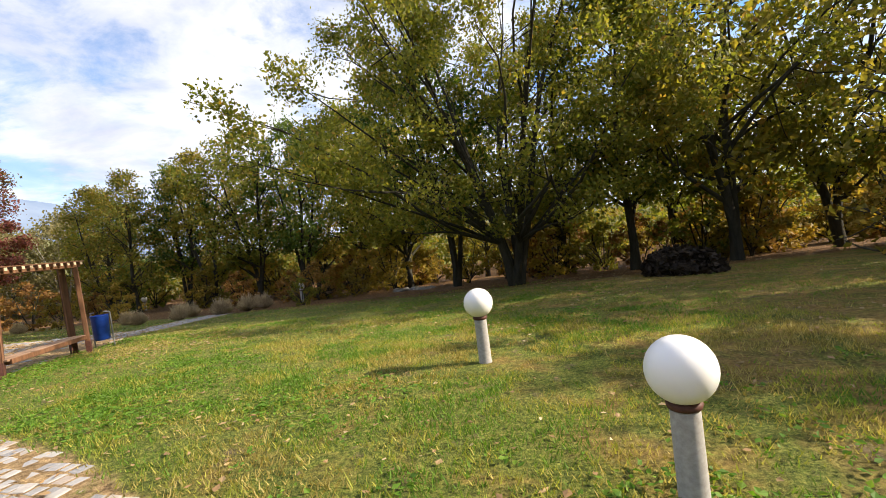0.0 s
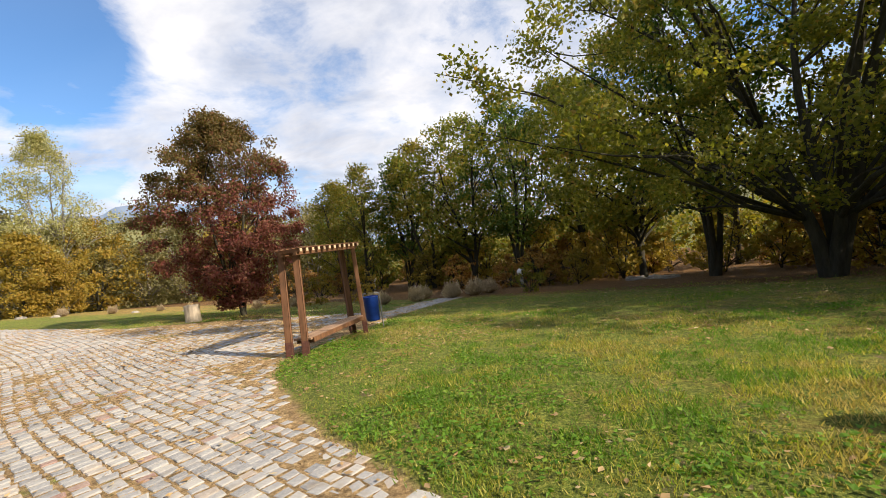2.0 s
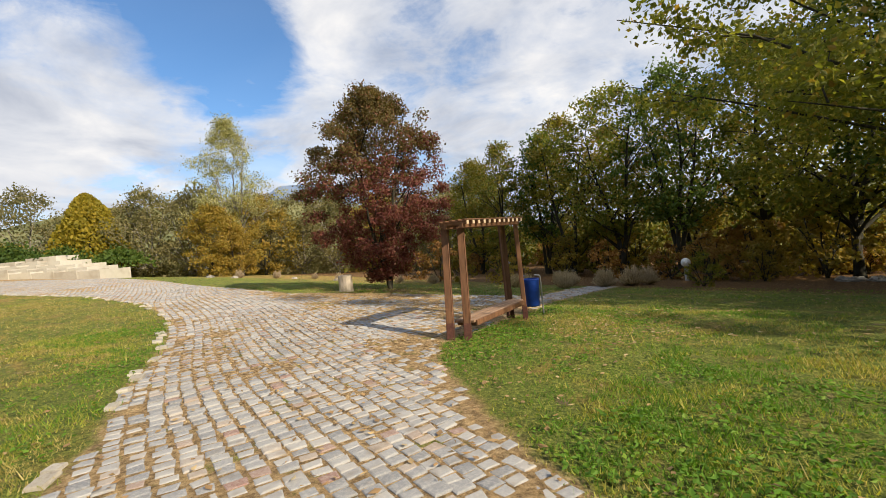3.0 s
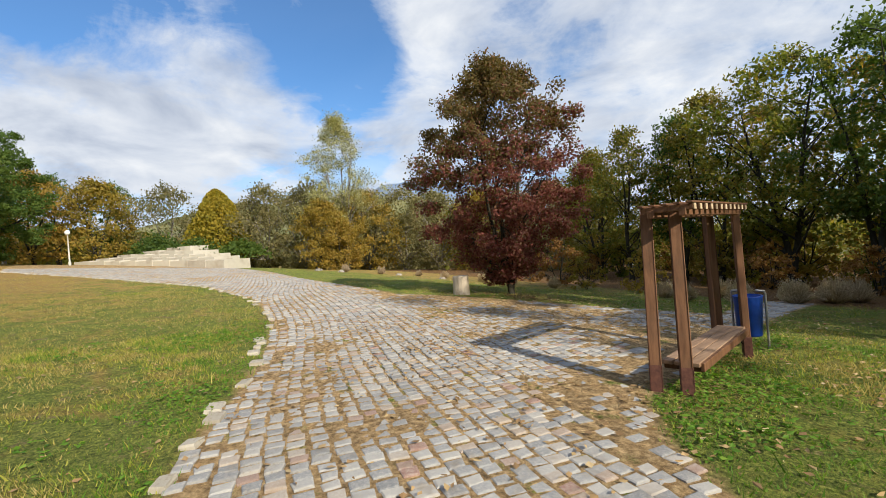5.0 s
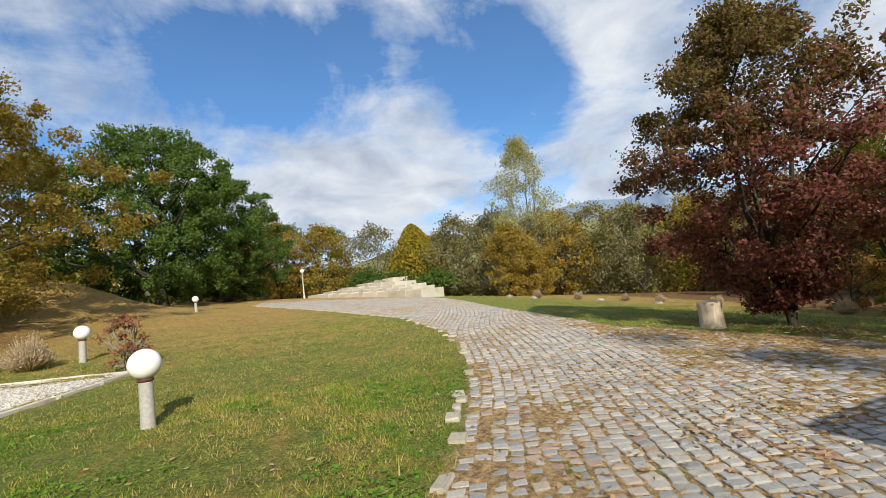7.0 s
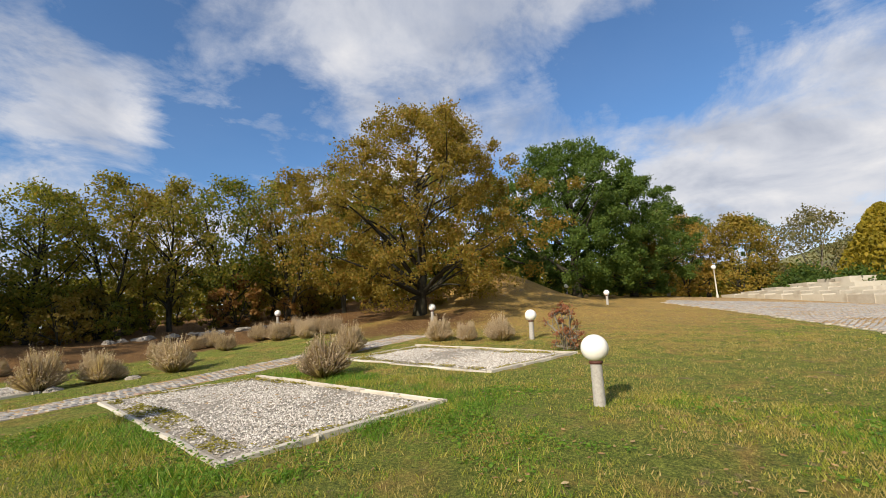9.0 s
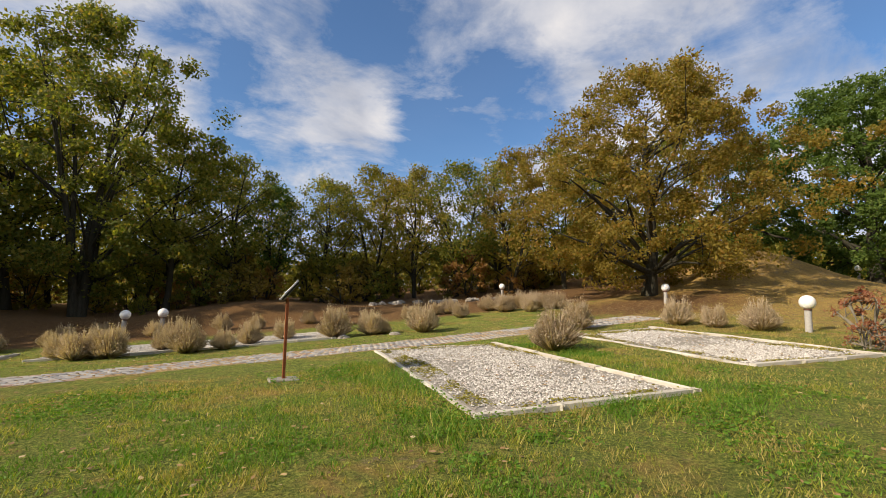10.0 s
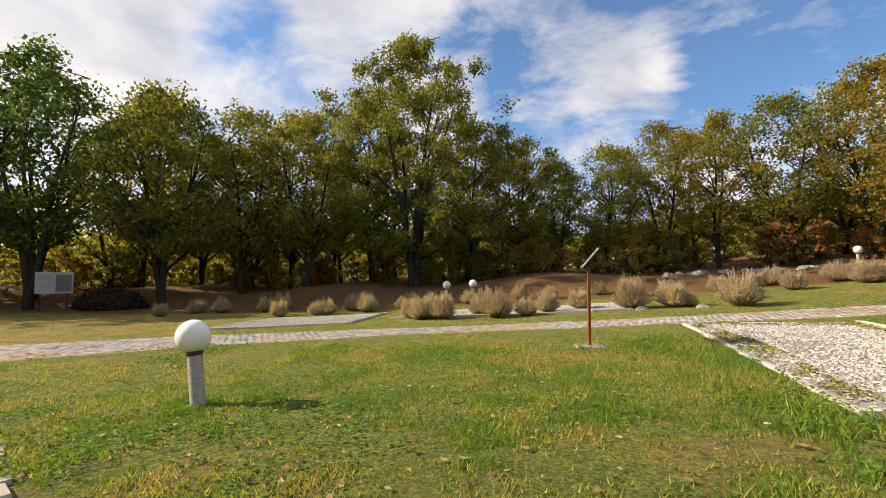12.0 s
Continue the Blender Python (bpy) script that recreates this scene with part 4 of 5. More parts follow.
def gravel_bed(corners, seed, label):
    """A low whitewashed kerb round a bed of loose white gravel."""
    r = np.random.default_rng(seed)
    pts = [Vector((x, y, 0)) for x, y in corners]
    mid = sum(pts, Vector()) / 4
    ob = thing("gravel_bed", pose(mid.x, mid.y, 0), label, "gravel bed", "kerbed gravel beds")
    for a, b in zip(pts, pts[1:] + pts[:1]):
        ln = (b - a).length
        cnt = max(2, round(ln / 1.0))
        for k in range(cnt):
            p, q = a.lerp(b, k / cnt), a.lerp(b, (k + 1) / cnt)
            p.z, q.z = z_at(p.x, p.y) + 0.0, z_at(q.x, q.y) + 0.0
            c = (p + q) / 2 - Vector((mid.x, mid.y, 0))
            turn = (q - p).to_track_quat("X", "Z").to_matrix()
            part("kerb_stone", box(((q - p).length - 0.012 + (0.1 if k in (0, cnt - 1) else 0), 0.115 + r.uniform(-0.015, 0.012), 0.14), c + Vector((0, 0, -0.045 + r.uniform(-0.016, 0.010))), 0.026, None, turn), M_KERB, ob)
    xs, ys = zip(*corners)
    bed_n = 14
    V, F = [], []
    for i in range(bed_n + 1):
        for j in range(bed_n + 1):
            s, t = i / bed_n, j / bed_n
            p = pts[0].lerp(pts[1], s).lerp(pts[3].lerp(pts[2], s), t)
            V.append((p.x - mid.x, p.y - mid.y, z_at(p.x, p.y) - 0.004))
    for i in range(bed_n):
        for j in range(bed_n):
            k = i * (bed_n + 1) + j
            F.append((k, k + bed_n + 1, k + bed_n + 2, k + 1))
    part("gravel_base", mesh_of("gravel_base", V, F, M_GRAVELBED), None, ob)
    n = 26000
    x, y = r.uniform(min(xs), max(xs), n), r.uniform(min(ys), max(ys), n)
    sd = signed(corners, x, y)
    keep = (sd > 0.10) & ((sd > 0.35) | (r.random(n) < 0.35)) & (wave(x, y, 2.3, seed) + r.uniform(-0.2, 0.2, n) > 0.18)
    x, y = x[keep], y[keep]
    c = np.stack([x - mid.x, y - mid.y, land(x, y) + 0.004], 1)
    n = len(c)
    s = r.uniform(0.011, 0.032, (n, 1)) * np.array([1, 1, 0.7])
    a = r.uniform(0, 6.28, n)
    u = np.stack([np.cos(a), np.sin(a), r.uniform(-0.3, 0.3, n)], 1) * s[:, :1]
    w = np.stack([-np.sin(a), np.cos(a), r.uniform(-0.3, 0.3, n)], 1) * s[:, 1:2] * 0.8
    t = np.array([0, 0, 1.0]) * s[:, 2:]
    v = np.stack([c - u, c - w, c + u, c + w, c + t, c + t * 0.6 + u * 0.3], 1).reshape(-1, 3)
    i = 6 * np.arange(n)[:, None]
    f = np.concatenate([i + np.array([[0, 1, 4, 4]])[:, :3], i + np.array([[1, 2, 5]]), i + np.array([[2, 3, 5]]), i + np.array([[3, 0, 4]]), i + np.array([[1, 5, 4]]), i + np.array([[3, 4, 5]])])
    tagged(part("gravel", mesh_of("gravel", v, f, M_PEBBLE), None, ob), kind="stuff")
    return ob


gravel_bed(BED_A, 3, "kerbed bed of loose white gravel in the lawn")
gravel_bed(BED_B, 4, "kerbed bed of white gravel with dry bushes behind")
gravel_bed(BED_C, 5, "sunken kerbed gravel bed beside the cobbled path")
gravel_bed(BED_D, 6, "long gravel bed behind the cobbled path, bushes at its kerb")

# ---------------------------------------------------------------- dry lavender bushes


def dry_bush(seed):
    """A round cushion of thin dry stems, each with a tuft at its end."""
    r = np.random.default_rng(seed)
    n = 1500
    a, e = r.uniform(0, 2 * np.pi, n), np.arcsin(r.uniform(0.0, 1, n) ** 0.8)
    ln = r.uniform(0.33, 0.56, n) * (1 + 0.14 * np.sin(3 * a + seed) + 0.1 * np.sin(5 * e + seed))
    way = np.stack([np.cos(a) * np.cos(e) * 0.82, np.sin(a) * np.cos(e) * 0.82, 0.38 + np.sin(e) * 1.15], 1)
    root = np.stack([np.cos(a) * 0.08, np.sin(a) * 0.08, np.zeros(n)], 1)
    tip = root + way * ln[:, None]
    side = np.cross(way, r.normal(size=(n, 3)))
    side /= np.linalg.norm(side, axis=1, keepdims=True)
    side *= r.uniform(0.006, 0.016, n)[:, None]
    mid = root + (tip - root) * 0.62
    v = np.stack([root, mid - side, tip, mid + side], 1).reshape(-1, 3)
    f = np.arange(4 * n).reshape(n, 4)
    m = 2600
    k = r.integers(0, n, m)
    tv, tf = leaf_cloud(root[k] + (tip[k] - root[k]) * r.uniform(0.72, 1.03, m)[:, None], 0.045, r, -0.9)
    ob = new("dry_bush")
    tagged(part("foliage", mesh_of("foliage", np.concatenate([v, tv]), np.concatenate([f, tf + len(v)]), M_DRY), None, ob), kind="stuff")
    return tagged(ob, "rounded dry grey-brown lavender bush in the grass", "bush", "dry lavender bushes")


kinds = [dry_bush(s) for s in (1, 2, 3)]
BUSHES = [(-14.3, -5.9, 1.35), (-17.6, -8.6, 1.3), (-5.0, -11.8, 1.15), (-6.7, -11.6, 1.2), (-10.8, -12.35, 1.35), (-12.0, -12.25, 1.1), (-13.6, -11.6, 1.35), (-20.5, -7.2, 1.2), (-20.7, -6.1, 0.95),
          (-20.85, -4.9, 1.2), (-4.3, -11.9, 1.0), (-3.9, -12.4, 0.9), (-7.6, -11.8, 0.8), (-8.3, -12.6, 0.95), (-9.4, -13.2, 0.9), (-12.4, -12.2, 0.7), (-14.5, -13.5, 0.9), (-6.1, -12.8, 0.8)]
rb = np.random.default_rng(17)
for _ in range(15):  # thick planting below the mound
    BUSHES.append((rb.uniform(-22.5, -16.5), rb.uniform(-17.5, -14.5), rb.uniform(0.8, 1.25)))
for _ in range(26):  # along the foot of the southern bank
    BUSHES.append((rb.uniform(-17, 9), rb.uniform(-18.5, -13.8), rb.uniform(0.7, 1.15)))
for x, y, s in [(-10.8, 16.3, 1.3), (-11.4, 18.0, 1.4), (-9.9, 17.6, 1.6), (-10.3, 18.6, 1.4), (-9.3, 18.6, 1.7), (-9.0, 19.6, 1.6), (-9.6, 20.4, 1.5), (-11.9, 15.6, 1.2), (-12.8, 16.2, 1.2), (-12.2, 18.6, 1.4), (-17.5, 16.5, 1.1), (-19.8, 16.4, 0.9), (-22.5, 17, 1.0), (-26, 17.2, 1.0), (-29, 17.4, 0.9), (-32.5, 16.6, 1.2), (-36.5, 15.8, 1.1), (-38, 16.4, 1.3)]:
    BUSHES.append((x, y, s * 0.6))
for j, (x, y, s) in enumerate(b for b in BUSHES):
    m = at(x, y, (j * 71) % 360, s * 0.87, 0.02)
    if j < 3:
        kinds[j].matrix_world = m
    else:
        copy_thing(kinds[j % 3], Matrix()).matrix_world = m
make_tree("red_bush", "rose_bush", "bare reddish rose bush by the gravel bed", 41, 1.1, 0.55, 0.008, 1100, 0.06, M_RUSSET, M_PALEBARK, low=0.05, stems=3, limbs=30, clumps=40)
plant("red_bush", -19.3, -2.1, 1.25)

# ---------------------------------------------------------------- stepped stone terrace
terrace = thing("stone_terrace", pose(0, 0, 0), "broad low terrace of pale limestone steps", "steps", kind="structure")
T_A, T_B = Vector((-46.5, 9.35, 0)), Vector((-60.5, -1.0, 0))
along = (T_B - T_A).normalized()
back = Vector((-along.y, along.x, 0))
if back.x > 0:
    back = -back
ang = math.atan2(along.y, along.x)
TURN = Matrix.Rotation(ang, 3, "Z")
for a0, a1, b0, b1, z0, z1 in [(0.0, 17.9, 0.0, 3.0, 2.05, 3.15), (2.0, 16.4, 1.0, 4.0, 2.4, 3.3), (4.0, 14.9, 2.0, 5.0, 2.75, 3.5), (6.4, 12.9, 3.0, 6.0, 3.2, 3.7), (7.6, 10.6, 3.8, 6.0, 3.8, 3.8)]:
    cnt = max(1, round((a1 - a0) / 1.9))
    for k in range(cnt):
        p = a0 + (a1 - a0) * (k + 0.5) / cnt
        top_z = z0 + (z1 - z0) * (k + 0.5) / cnt
        c = T_A + along * p + back * (b0 + b1) / 2
        part("stone_block", box(((a1 - a0) / cnt - 0.02, b1 - b0, top_z - 0.3), (c.x, c.y, (0.3 + top_z) / 2), 0.03, None, TURN), M_TERRACE, terrace)

# ---------------------------------------------------------------- golden cypress, juniper, earth, stones
r = np.random.default_rng(51)
cyp = thing("cypress", at(-59.5, 11.2), "dense conical golden cypress behind the steps", "tree")
n = 9000
hh = r.random(n) ** 0.9
n_wide = 1.22
aa = r.uniform(0, 2 * np.pi, n)
rad = n_wide * 3.3 * (1 - hh) ** 0.6 * (0.72 + 0.3 * r.random(n)) * (1 + 0.12 * np.sin(5 * aa + 9 * hh)) * np.minimum(1, 0.75 + 2.2 * hh)
part("crown", clump("crown", np.stack([np.cos(aa) * rad, np.sin(aa) * rad, 0.3 + hh * 8.2], 1), 0.36, r, M_CONE, -1.2), None, cyp)
v, f = tubes([([(0, 0, -0.2), (0, 0, 2), (0.05, 0, 7.5)], [0.22, 0.16, 0.03])], 8)
part("trunk", mesh_of("trunk", v, f, M_BARK, True), None, cyp)
for x, y, s in [(-60.5, 5.5, 0.55), (-58.0, 9.0, 0.5), (-55.5, 12.5, 0.45)]:
    jun = thing("juniper", at(x, y, 30), "low spreading green juniper behind the stone steps", "shrub", "junipers")
    c = r.normal(size=(2600, 3)) * np.array([2.6, 2.0, 0.9]) * s
    c[:, 2] = np.abs(c[:, 2]) + 0.6 + np.maximum(0, 1.6 - np.hypot(c[:, 0], c[:, 1]) * 0.4)
    part("crown", clump("crown", c, 0.32, r, M_GREEN, -0.5), None, jun)
    v, f = tubes([([(0, 0, -0.2), (0.1, 0, 0.6), (0.3, 0.1, 1.6)], [0.1, 0.08, 0.02])], 6)
    part("trunk", mesh_of("trunk", v, f, M_BARK, True), None, jun)


def rough_heap(name, x, y, size, mat, label, category, seed):
    bm = bmesh.new()
    bmesh.ops.create_icosphere(bm, subdivisions=4, radius=1)
    for v in bm.verts:
        k = 1 + 0.30 * noise.noise(v.co * 1.7 + Vector((seed, 0, 0))) + 0.17 * noise.noise(v.co * 5 + Vector((0, seed, 0))) + 0.10 * noise.noise(v.co * 13)
        v.co = Vector((v.co.x * size[0], v.co.y * size[1], v.co.z * size[2])) * k
    me = bpy.data.meshes.new(name)
    bm.to_mesh(me)
    bm.free()
    me.materials.append(mat)
    ob = new(name, me)
    ob.matrix_world = at(x, y, seed * 37)
    return tagged(ob, label, category)


def brush_heap(x, y, size, label, seed):
    """Dark earth under a tangle of cut brushwood."""
    ob = thing("brush_pile", at(x, y, seed * 37), label, "heap")
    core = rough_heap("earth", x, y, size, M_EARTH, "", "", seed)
    core.parent = ob
    core.matrix_world = at(x, y, seed * 37)
    q = np.random.default_rng(seed)
    c = q.normal(size=(2200, 3))
    c /= np.linalg.norm(c, axis=1, keepdims=True)
    c = c * np.array(size) * q.uniform(0.95, 1.22, (2200, 1))
    c = c[c[:, 2] > 0]
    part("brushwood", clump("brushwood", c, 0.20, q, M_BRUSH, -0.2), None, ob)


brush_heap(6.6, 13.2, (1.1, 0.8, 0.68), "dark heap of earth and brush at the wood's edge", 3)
brush_heap(13.0, -18.5, (1.5, 1.1, 0.9), "dark overgrown earth heap under the southern oaks", 5)
for j in range(26):
    k = j / 25
    x, y = -25 + 9 * k + r.uniform(-0.5, 0.5), -22.0 - 1.5 * k + r.uniform(-0.6, 0.6)
    s = r.uniform(0.12, 0.28)
    tagged(rough_heap("field_stone", x, y, (s * 1.2, s, s * 0.7), M_ROCK, "pale rough field stone on the old wall line", "stone", 10 + j), group="ruined stone wall")
for j in range(7):
    s = r.uniform(0.12, 0.3)
    tagged(rough_heap("field_stone", -2.6 + r.uniform(-0.9, 0.9), 22.5 + r.uniform(-0.5, 0.5), (s * 1.4, s, s * 0.6), M_ROCK, "reddish field stone in a small pile", "stone", 50 + j), group="small stone pile")
for x, y, s in [(-11.0, -11.9, 0.15), (-12.6, -11.6, 0.14), (-36, 15.2, 0.2), (-30, 16.5, 0.18), (-25, 16.3, 0.18), (-40, 15, 0.25)]:
    rough_heap("field_stone", x, y, (s * 1.3, s, s * 0.7), M_ROCK, "pale rough stone lying in the grass", "stone", int(s * 100))

# ---------------------------------------------------------------- grass and fallen leaves


def lawn():
    """Loose blades, thick in tufts and thin on worn ground."""
    r = np.random.default_rng(77)
    parts = []
    for x0, x1, y0, y1, per in [(-5, 5, 1, 8, 1500), (-9, 2, 4, 12, 800), (-15, -3, -7, 4, 1300), (-3.5, 3, -5, 0, 900), (-10, -2, -3, 2, 900), (-24, -13, -8, 6, 480), (-36, -22, -11, 5, 160), (-24, -10, 8, 16, 200), (-2, 10, 6, 14, 260), (-9, 4, 11, 18, 160), (-16, 4, -16, -9, 150)]:
        n = int((x1 - x0) * (y1 - y0) * per)
        parts.append(np.stack([r.uniform(x0, x1, n), r.uniform(y0, y1, n)], 1))
    p = np.concatenate(parts)
    x, y = p[:, 0], p[:, 1]
    tuft = wave(x, y, 2.2, 1.0) * 0.35 + wave(x, y, 7.0, 4.0) * 0.35 + wave(x, y, 22.0, 5.0) * 0.3
    free = np.maximum(signed(ROAD, x, y), signed(STRIP, x, y)) < 0.12 - 0.35 * r.random(len(x))
    for bed in (BED_A, BED_B, BED_C, BED_D):
        free &= signed(bed, x, y) < -0.08
    keep = free & (tuft + r.uniform(-0.14, 0.14, len(x)) > 0.47)
    x, y, tuft = x[keep], y[keep], tuft[keep]
    n = len(x)
    h = r.uniform(0.016, 0.062, n) * (0.6 + 0.9 * tuft)
    tall_ones = (r.random(n) < 0.012) | ((signed(BED_A, x, y) > -1.1) & (r.random(n) < 0.4))
    h = np.where(tall_ones, h * 2.3, h)
    a = r.uniform(0, 6.28, n)
    w = r.uniform(0.0035, 0.0085, n)
    base = np.stack([x, y, land(x, y) - 0.004], 1)
    s = np.stack([np.cos(a) * w, np.sin(a) * w, 0 * a], 1)
    b = r.uniform(0, 6.28, n)
    tip = base + np.stack([np.cos(b) * h * 0.6, np.sin(b) * h * 0.6, h], 1)
    v = np.stack([base - s, base + s, tip], 1).reshape(-1, 3)
    tone = wave(x, y, 1.3, 8.0) * 0.5 + wave(x, y, 5.5, 9.0) * 0.5 + r.uniform(-0.12, 0.12, n) + 0.3 * smooth(-12, -20, x) * smooth(7, 3, y)
    straw, deep = tone > 0.60, tone < 0.44
    tri = v.reshape(n, 3, 3)
    for name, pick, mat, label in [("grass", ~straw & ~deep, M_BLADE, "short patchy yellow-green lawn grass"), ("green_grass", deep, M_WEED, "tufts of deep green lawn grass"), ("dry_grass", straw, M_STRAW, "dry straw-coloured grass among the green")]:
        vv = tri[pick].reshape(-1, 3)
        tagged(new(name, mesh_of(name, vv, np.arange(len(vv)).reshape(-1, 3), mat)), label, "grass", kind="stuff")


def weeds():
    """Low broad-leaved weeds in patches beside the paving."""
    r = np.random.default_rng(79)
    n = 170000
    x, y = r.uniform(-15, 4, n), r.uniform(-7, 11, n)
    d = -np.maximum(np.maximum(signed(ROAD, x, y), signed(BED_A, x, y)), np.maximum(signed(STRIP, x, y), signed(BED_B, x, y)))
    keep = (d > 0.02) & (wave(x, y, 2.4, 11.0) * 0.6 + wave(x, y, 9.0, 12.0) * 0.4 + r.uniform(-0.12, 0.12, n) > 0.56 + 0.05 * np.minimum(d, 4) - 0.30 * np.exp(-(((x + 7) / 1.2) ** 2 + ((y - 7.2) / 1.2) ** 2)))
    x, y = x[keep], y[keep]
    c = np.stack([x, y, land(x, y) + r.uniform(0.01, 0.07, len(x))], 1)
    v, f = leaf_cloud(np.zeros_like(c), 0.055, r, 0)
    v[:, 2] *= 0.5
    v += np.repeat(c, 4, 0)
    return tagged(new("weeds", mesh_of("weeds", v, f, M_WEED)), "low broad-leaved green weeds beside the paving", "weeds", kind="stuff")


def moss():
    """Yellow-green moss and seedlings along the inner edges of the gravel beds."""
    r = np.random.default_rng(83)
    for bed in (BED_A, BED_B):
        n = 70000
        x, y = r.uniform(-20, -9, n), r.uniform(-9, -1, n)
        d = signed(bed, x, y)
        keep = (d > 0.06) & (d < 0.62 * wave(x, y, 1.6, 6.0)) & (wave(x, y, 6.0, 2.0) + r.uniform(-0.2, 0.2, n) > 0.42)
        x, y = x[keep], y[keep]
        c = np.stack([x, y, land(x, y) + r.uniform(0.015, 0.04, len(x))], 1)
        v, f = leaf_cloud(np.zeros_like(c), 0.06, r, 0)
        v[:, 2] *= 0.4
        v += np.repeat(c, 4, 0)
        tagged(new("moss", mesh_of("moss", v, f, M_MOSS)), "yellow-green moss creeping over gravel along the kerb", "moss", kind="stuff")


def fallen():
    r = np.random.default_rng(78)
    n = 20000
    x, y = r.uniform(-24, 10, n), r.uniform(-14, 17, n)
    n2 = 9500
    x = np.concatenate([x, r.normal(-11.5, 3.0, n2), r.normal(3, 5, 4000), r.normal(-25, 5, 5000)])
    y = np.concatenate([y, r.normal(8.6, 1.6, n2), r.normal(8, 5, 4000), r.normal(-12, 2.5, 5000)])
    keep = wave(x, y, 1.4, 3.0) + r.uniform(-0.35, 0.35, len(x)) > 0.5
    x, y = x[keep], y[keep]
    c = np.stack([x, y, land(x, y) + 0.028], 1)
    v, f = leaf_cloud(np.zeros_like(c), 0.072, r, 0)
    v[:, 2] *= 0.28
    v += np.repeat(c, 4, 0)
    return tagged(new("fallen_leaves", mesh_of("fallen_leaves", v, f, M_FALLEN)), "scattered brown and tan fallen oak leaves", "leaves", kind="stuff")


lawn()
weeds()
moss()
fallen()

# ---------------------------------------------------------------- paving
road = tagged(new("road"), "worn grey granite sett paving with earth-filled joints", "road", kind="structure")


def sett_field():
    """Places and sizes of all setts: rows along the road, thinned where earth and leaves cover them."""
    r = np.random.default_rng(91)
    u = np.array([-0.965, 0.262])
    w = np.array([-0.262, -0.965])
    out = []
    for poly, grid_u, grid_w, su, sw, cover in [(ROAD, u, w, 0.132, 0.160, 1.0), (STRIP, np.array([1.0, 0.1]), np.array([-0.1, 1.0]), 0.17, 0.19, 0.8), (STRIP_NORTH, np.array([0.8, 0.5]), np.array([-0.5, 0.8]), 0.2, 0.2, 0.7)]:
        cx, cy = poly.mean(0)
        ii, jj = np.meshgrid(np.arange(-340, 340), np.arange(-160, 160))
        i, j = ii.ravel().astype(float), jj.ravel().astype(float)
        i = i + 0.5 * (jj.ravel() % 2) + r.uniform(-0.12, 0.12, i.size)
        x = cx + i * su * grid_u[0] + j * sw * grid_w[0]
        y = cy + i * su * grid_u[1] + j * sw * grid_w[1]
        bend = 0.10 * np.sin(x * 0.55) + 0.05 * np.sin(y * 1.3 + x)
        x, y = x + bend * grid_w[0] + r.normal(0, 0.007, x.size), y + bend * grid_w[1] + r.normal(0, 0.007, x.size)
        near = (x > -46) & (x < 10)
        x, y, jj2 = x[near], y[near], j[near]
        sd = signed(poly, x, y)
        earth = smooth(2.2, 0.1, sd) * 0.42 + 0.60 * np.exp(-(((x + 11.8) / 5.4) ** 2 + ((y - 8.9) / 3.0) ** 2)) + 0.08 * np.exp(-(((x + 7.5) / 3.0) ** 2 + ((y - 5.0) / 1.2) ** 2)) if poly is ROAD else smooth(0.5, 0, sd) * 0.4
        if poly is ROAD:
            left = edge_distance(np.array(LEFT_EDGE + LEFT_EDGE[::-1]), x, y)
            earth = np.where(left < 3, np.minimum(earth, 0.6 * smooth(0.7, 0.1, left)), earth)
        patch = wave(x, y, 1.7, 2.0) * 0.5 + wave(x, y, 4.4, 5.0) * 0.5
        keep = (sd > 0.05) & (earth + 0.75 * (patch - 0.5) + r.uniform(-0.26, 0.26, x.size) < 0.60)
        x, y = x[keep], y[keep]
        n = len(x)
        out.append(np.stack([x, y, r.uniform(0.78, 0.98, n) * su, r.uniform(0.74, 0.93, n) * sw, np.full(n, math.atan2(grid_u[1], grid_u[0])) + r.normal(0, 0.06, n), r.normal(-0.002, 0.0025, n)], 1))
    return np.concatenate(out)


def sett_mesh(seed):
    r = np.random.default_rng(seed)
    lo = np.array([(-0.5, -0.5), (0.5, -0.5), (0.5, 0.5), (-0.5, 0.5)])
    ring1 = lo + r.uniform(-0.10, 0.08, (4, 2))
    ring2 = ring1 * 0.78 + r.uniform(-0.05, 0.05, (4, 2))
    v = [(*p, -0.05) for p in ring1] + [(*p, 0.005) for p in ring1 * 0.98] + [(*p, 0.011 + r.uniform(-0.001, 0.001)) for p in ring2]
    f = [(k, (k + 1) % 4, 4 + (k + 1) % 4, 4 + k) for k in range(4)] + [(4 + k, 4 + (k + 1) % 4, 8 + (k + 1) % 4, 8 + k) for k in range(4)] + [(8, 9, 10, 11)]
    return np.array(v), f


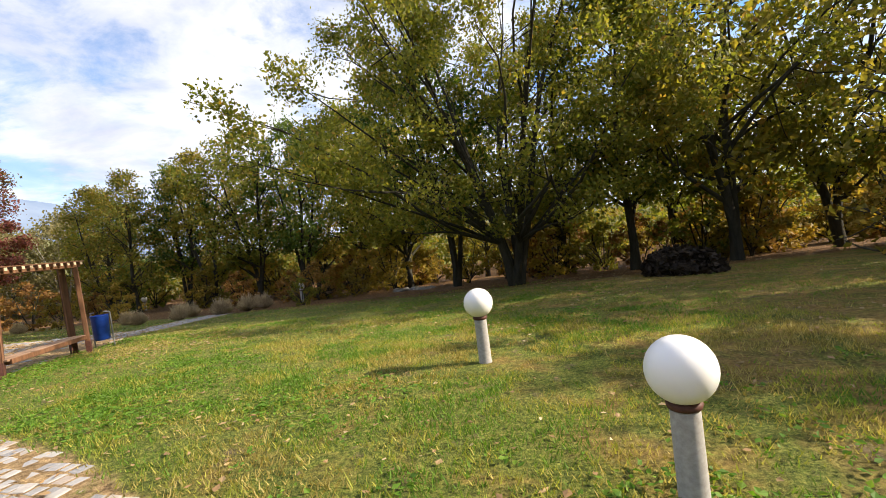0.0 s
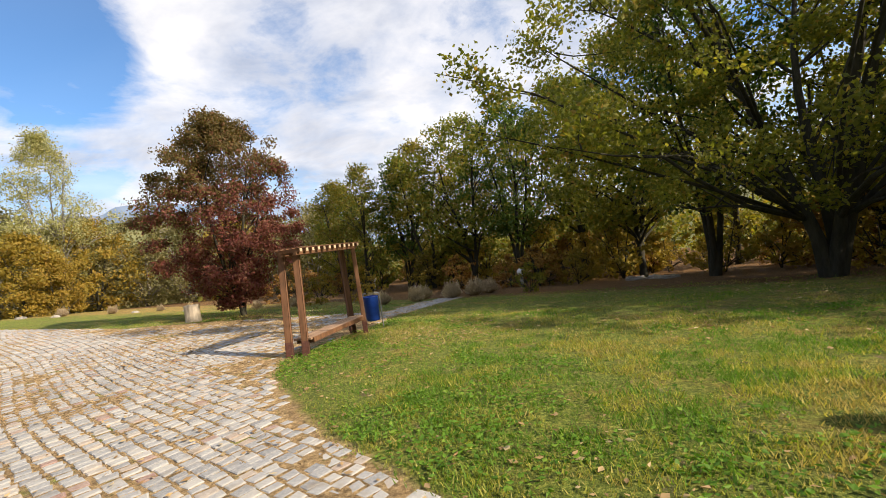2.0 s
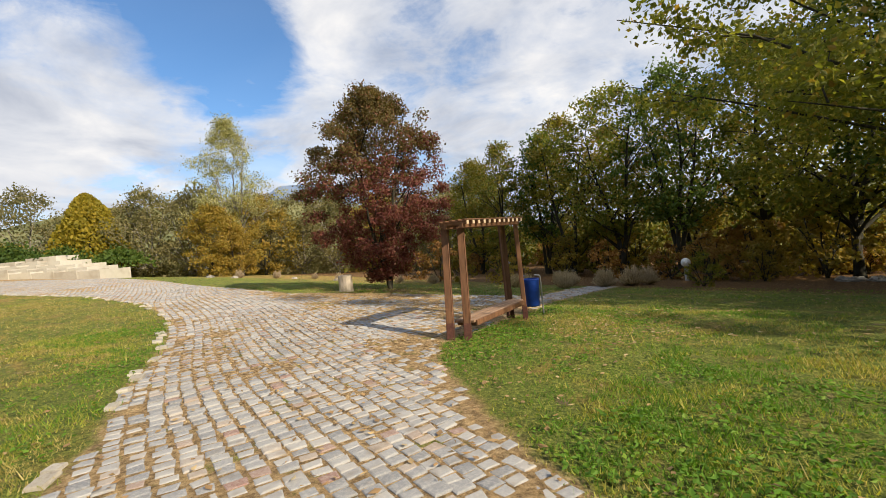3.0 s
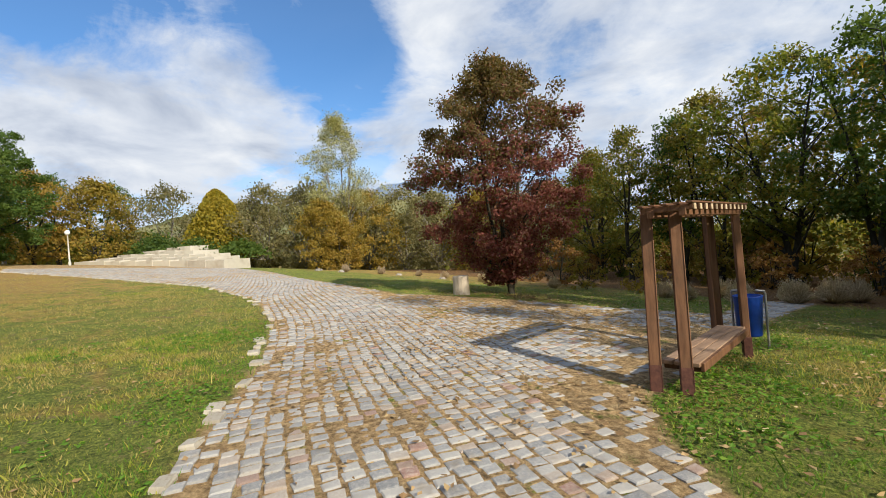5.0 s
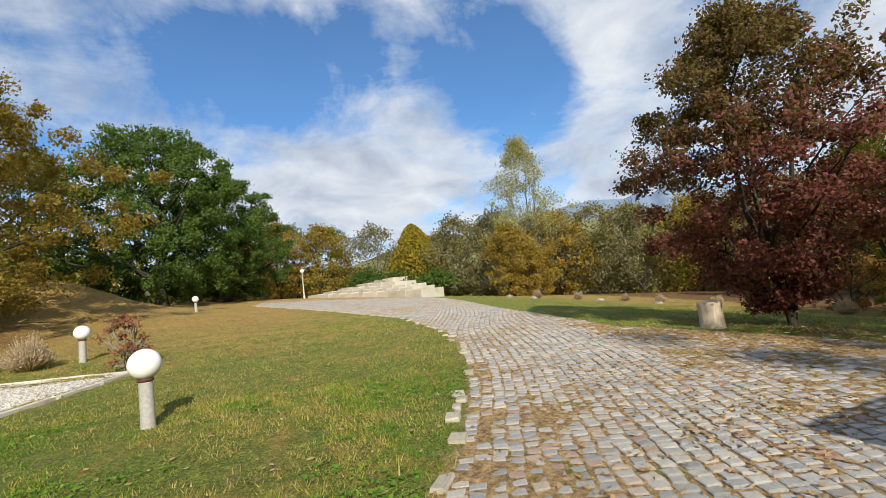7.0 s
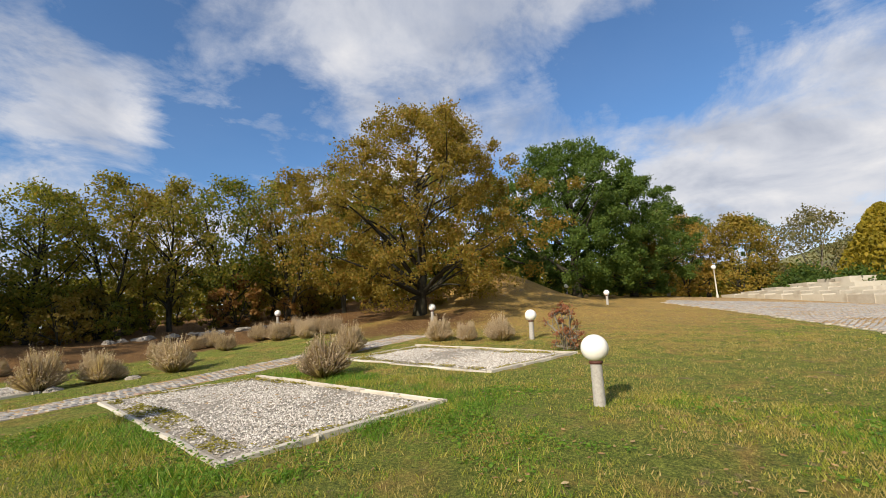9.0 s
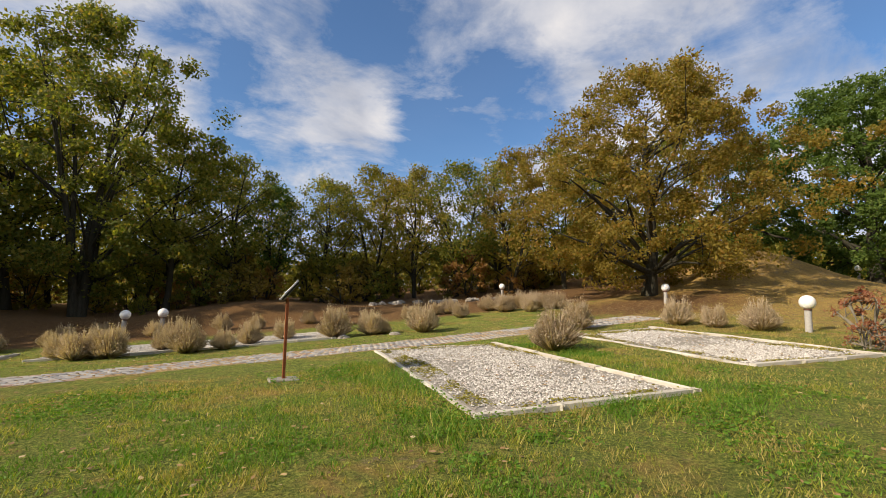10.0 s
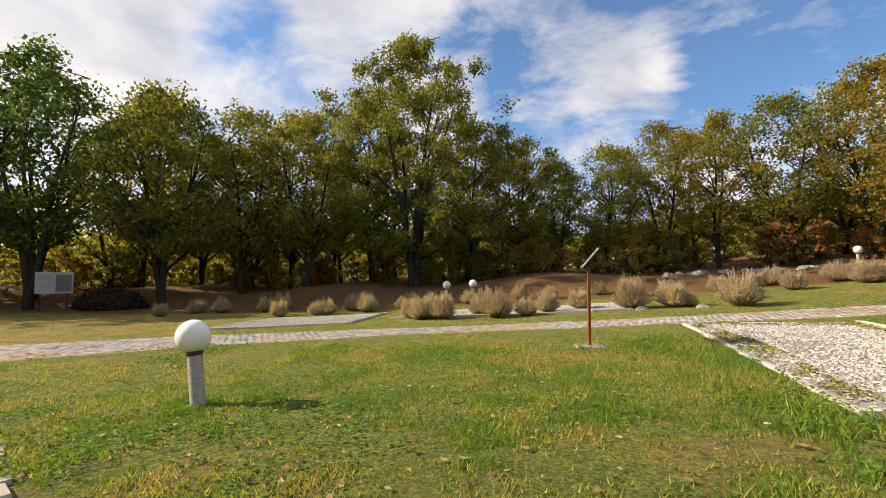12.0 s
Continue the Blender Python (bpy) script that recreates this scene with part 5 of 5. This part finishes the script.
setts = sett_field()
shapes = [sett_mesh(s) for s in range(8)]
near = (setts[:, 0] > -12.2) & (setts[:, 0] < -8.6) & (setts[:, 1] > 2.6) & (setts[:, 1] < 5.4)
near_index = np.nonzero(near)[0][:300]
single = np.zeros(len(setts), bool)
single[near_index] = True
zs = land(setts[:, 0], setts[:, 1]) + setts[:, 5]
V, F, base = [], [], 0
for k in np.nonzero(~single)[0]:
    x, y, a, b, t, _ = setts[k]
    sv, sf = shapes[k % 8]
    c, s = math.cos(t), math.sin(t)
    px, py = sv[:, 0] * a, sv[:, 1] * b
    V.append(np.stack([x + px * c - py * s, y + px * s + py * c, zs[k] + sv[:, 2]], 1))
    F.extend([tuple(q + base for q in fc) for fc in sf])
    base += 12
tagged(part("setts", mesh_of("setts", np.concatenate(V), F, M_COBBLES), None, road), kind="stuff")
sett_data = [mesh_of("sett", sv, sf, M_COBBLE) for sv, sf in shapes]
for k in near_index:
    x, y, a, b, t, _ = setts[k]
    ob = new("sett", sett_data[k % 8])
    ob.parent = road
    ob.matrix_world = Matrix.LocRotScale((x, y, zs[k]), Euler((0, 0, t)), (a, b, 1))


def edging():
    """Pale flat stones along the lawn's side of the road."""
    r = np.random.default_rng(93)
    pts = [Vector((x, y, 0)) for x, y in LEFT_EDGE]
    datas = []
    for s in range(4):
        q = np.random.default_rng(200 + s)
        bm = box((1, 1, 0.08), (0, 0, 0), 0.02)
        for v in bm.verts:
            v.co += Vector((q.uniform(-0.06, 0.06), q.uniform(-0.08, 0.08), 0))
        me = bpy.data.meshes.new("edging_stone")
        bm.to_mesh(me)
        bm.free()
        me.materials.append(M_SLAB)
        datas.append(me)
    for a, b in zip(pts[:-2], pts[1:-1]):
        ln = (b - a).length
        d = (b - a) / ln
        side = Vector((d.y, -d.x, 0))
        p = r.uniform(0, 0.1)
        while p < ln:
            size = r.uniform(0.13, 0.30)
            if r.random() < 0.48:
                c = a + d * (p + size / 2) + side * r.uniform(-0.14, 0.06)
                ob = new("edging_stone", datas[int(r.integers(4))])
                ob.parent = road
                ob.matrix_world = Matrix.LocRotScale((c.x, c.y, z_at(c.x, c.y) - 0.005), Euler((r.normal(0, 0.03), r.normal(0, 0.03), math.atan2(d.y, d.x) + r.normal(0, 0.1))), (size, r.uniform(0.10, 0.17), 1))
            p += size + r.uniform(0.02, 0.14)


edging()
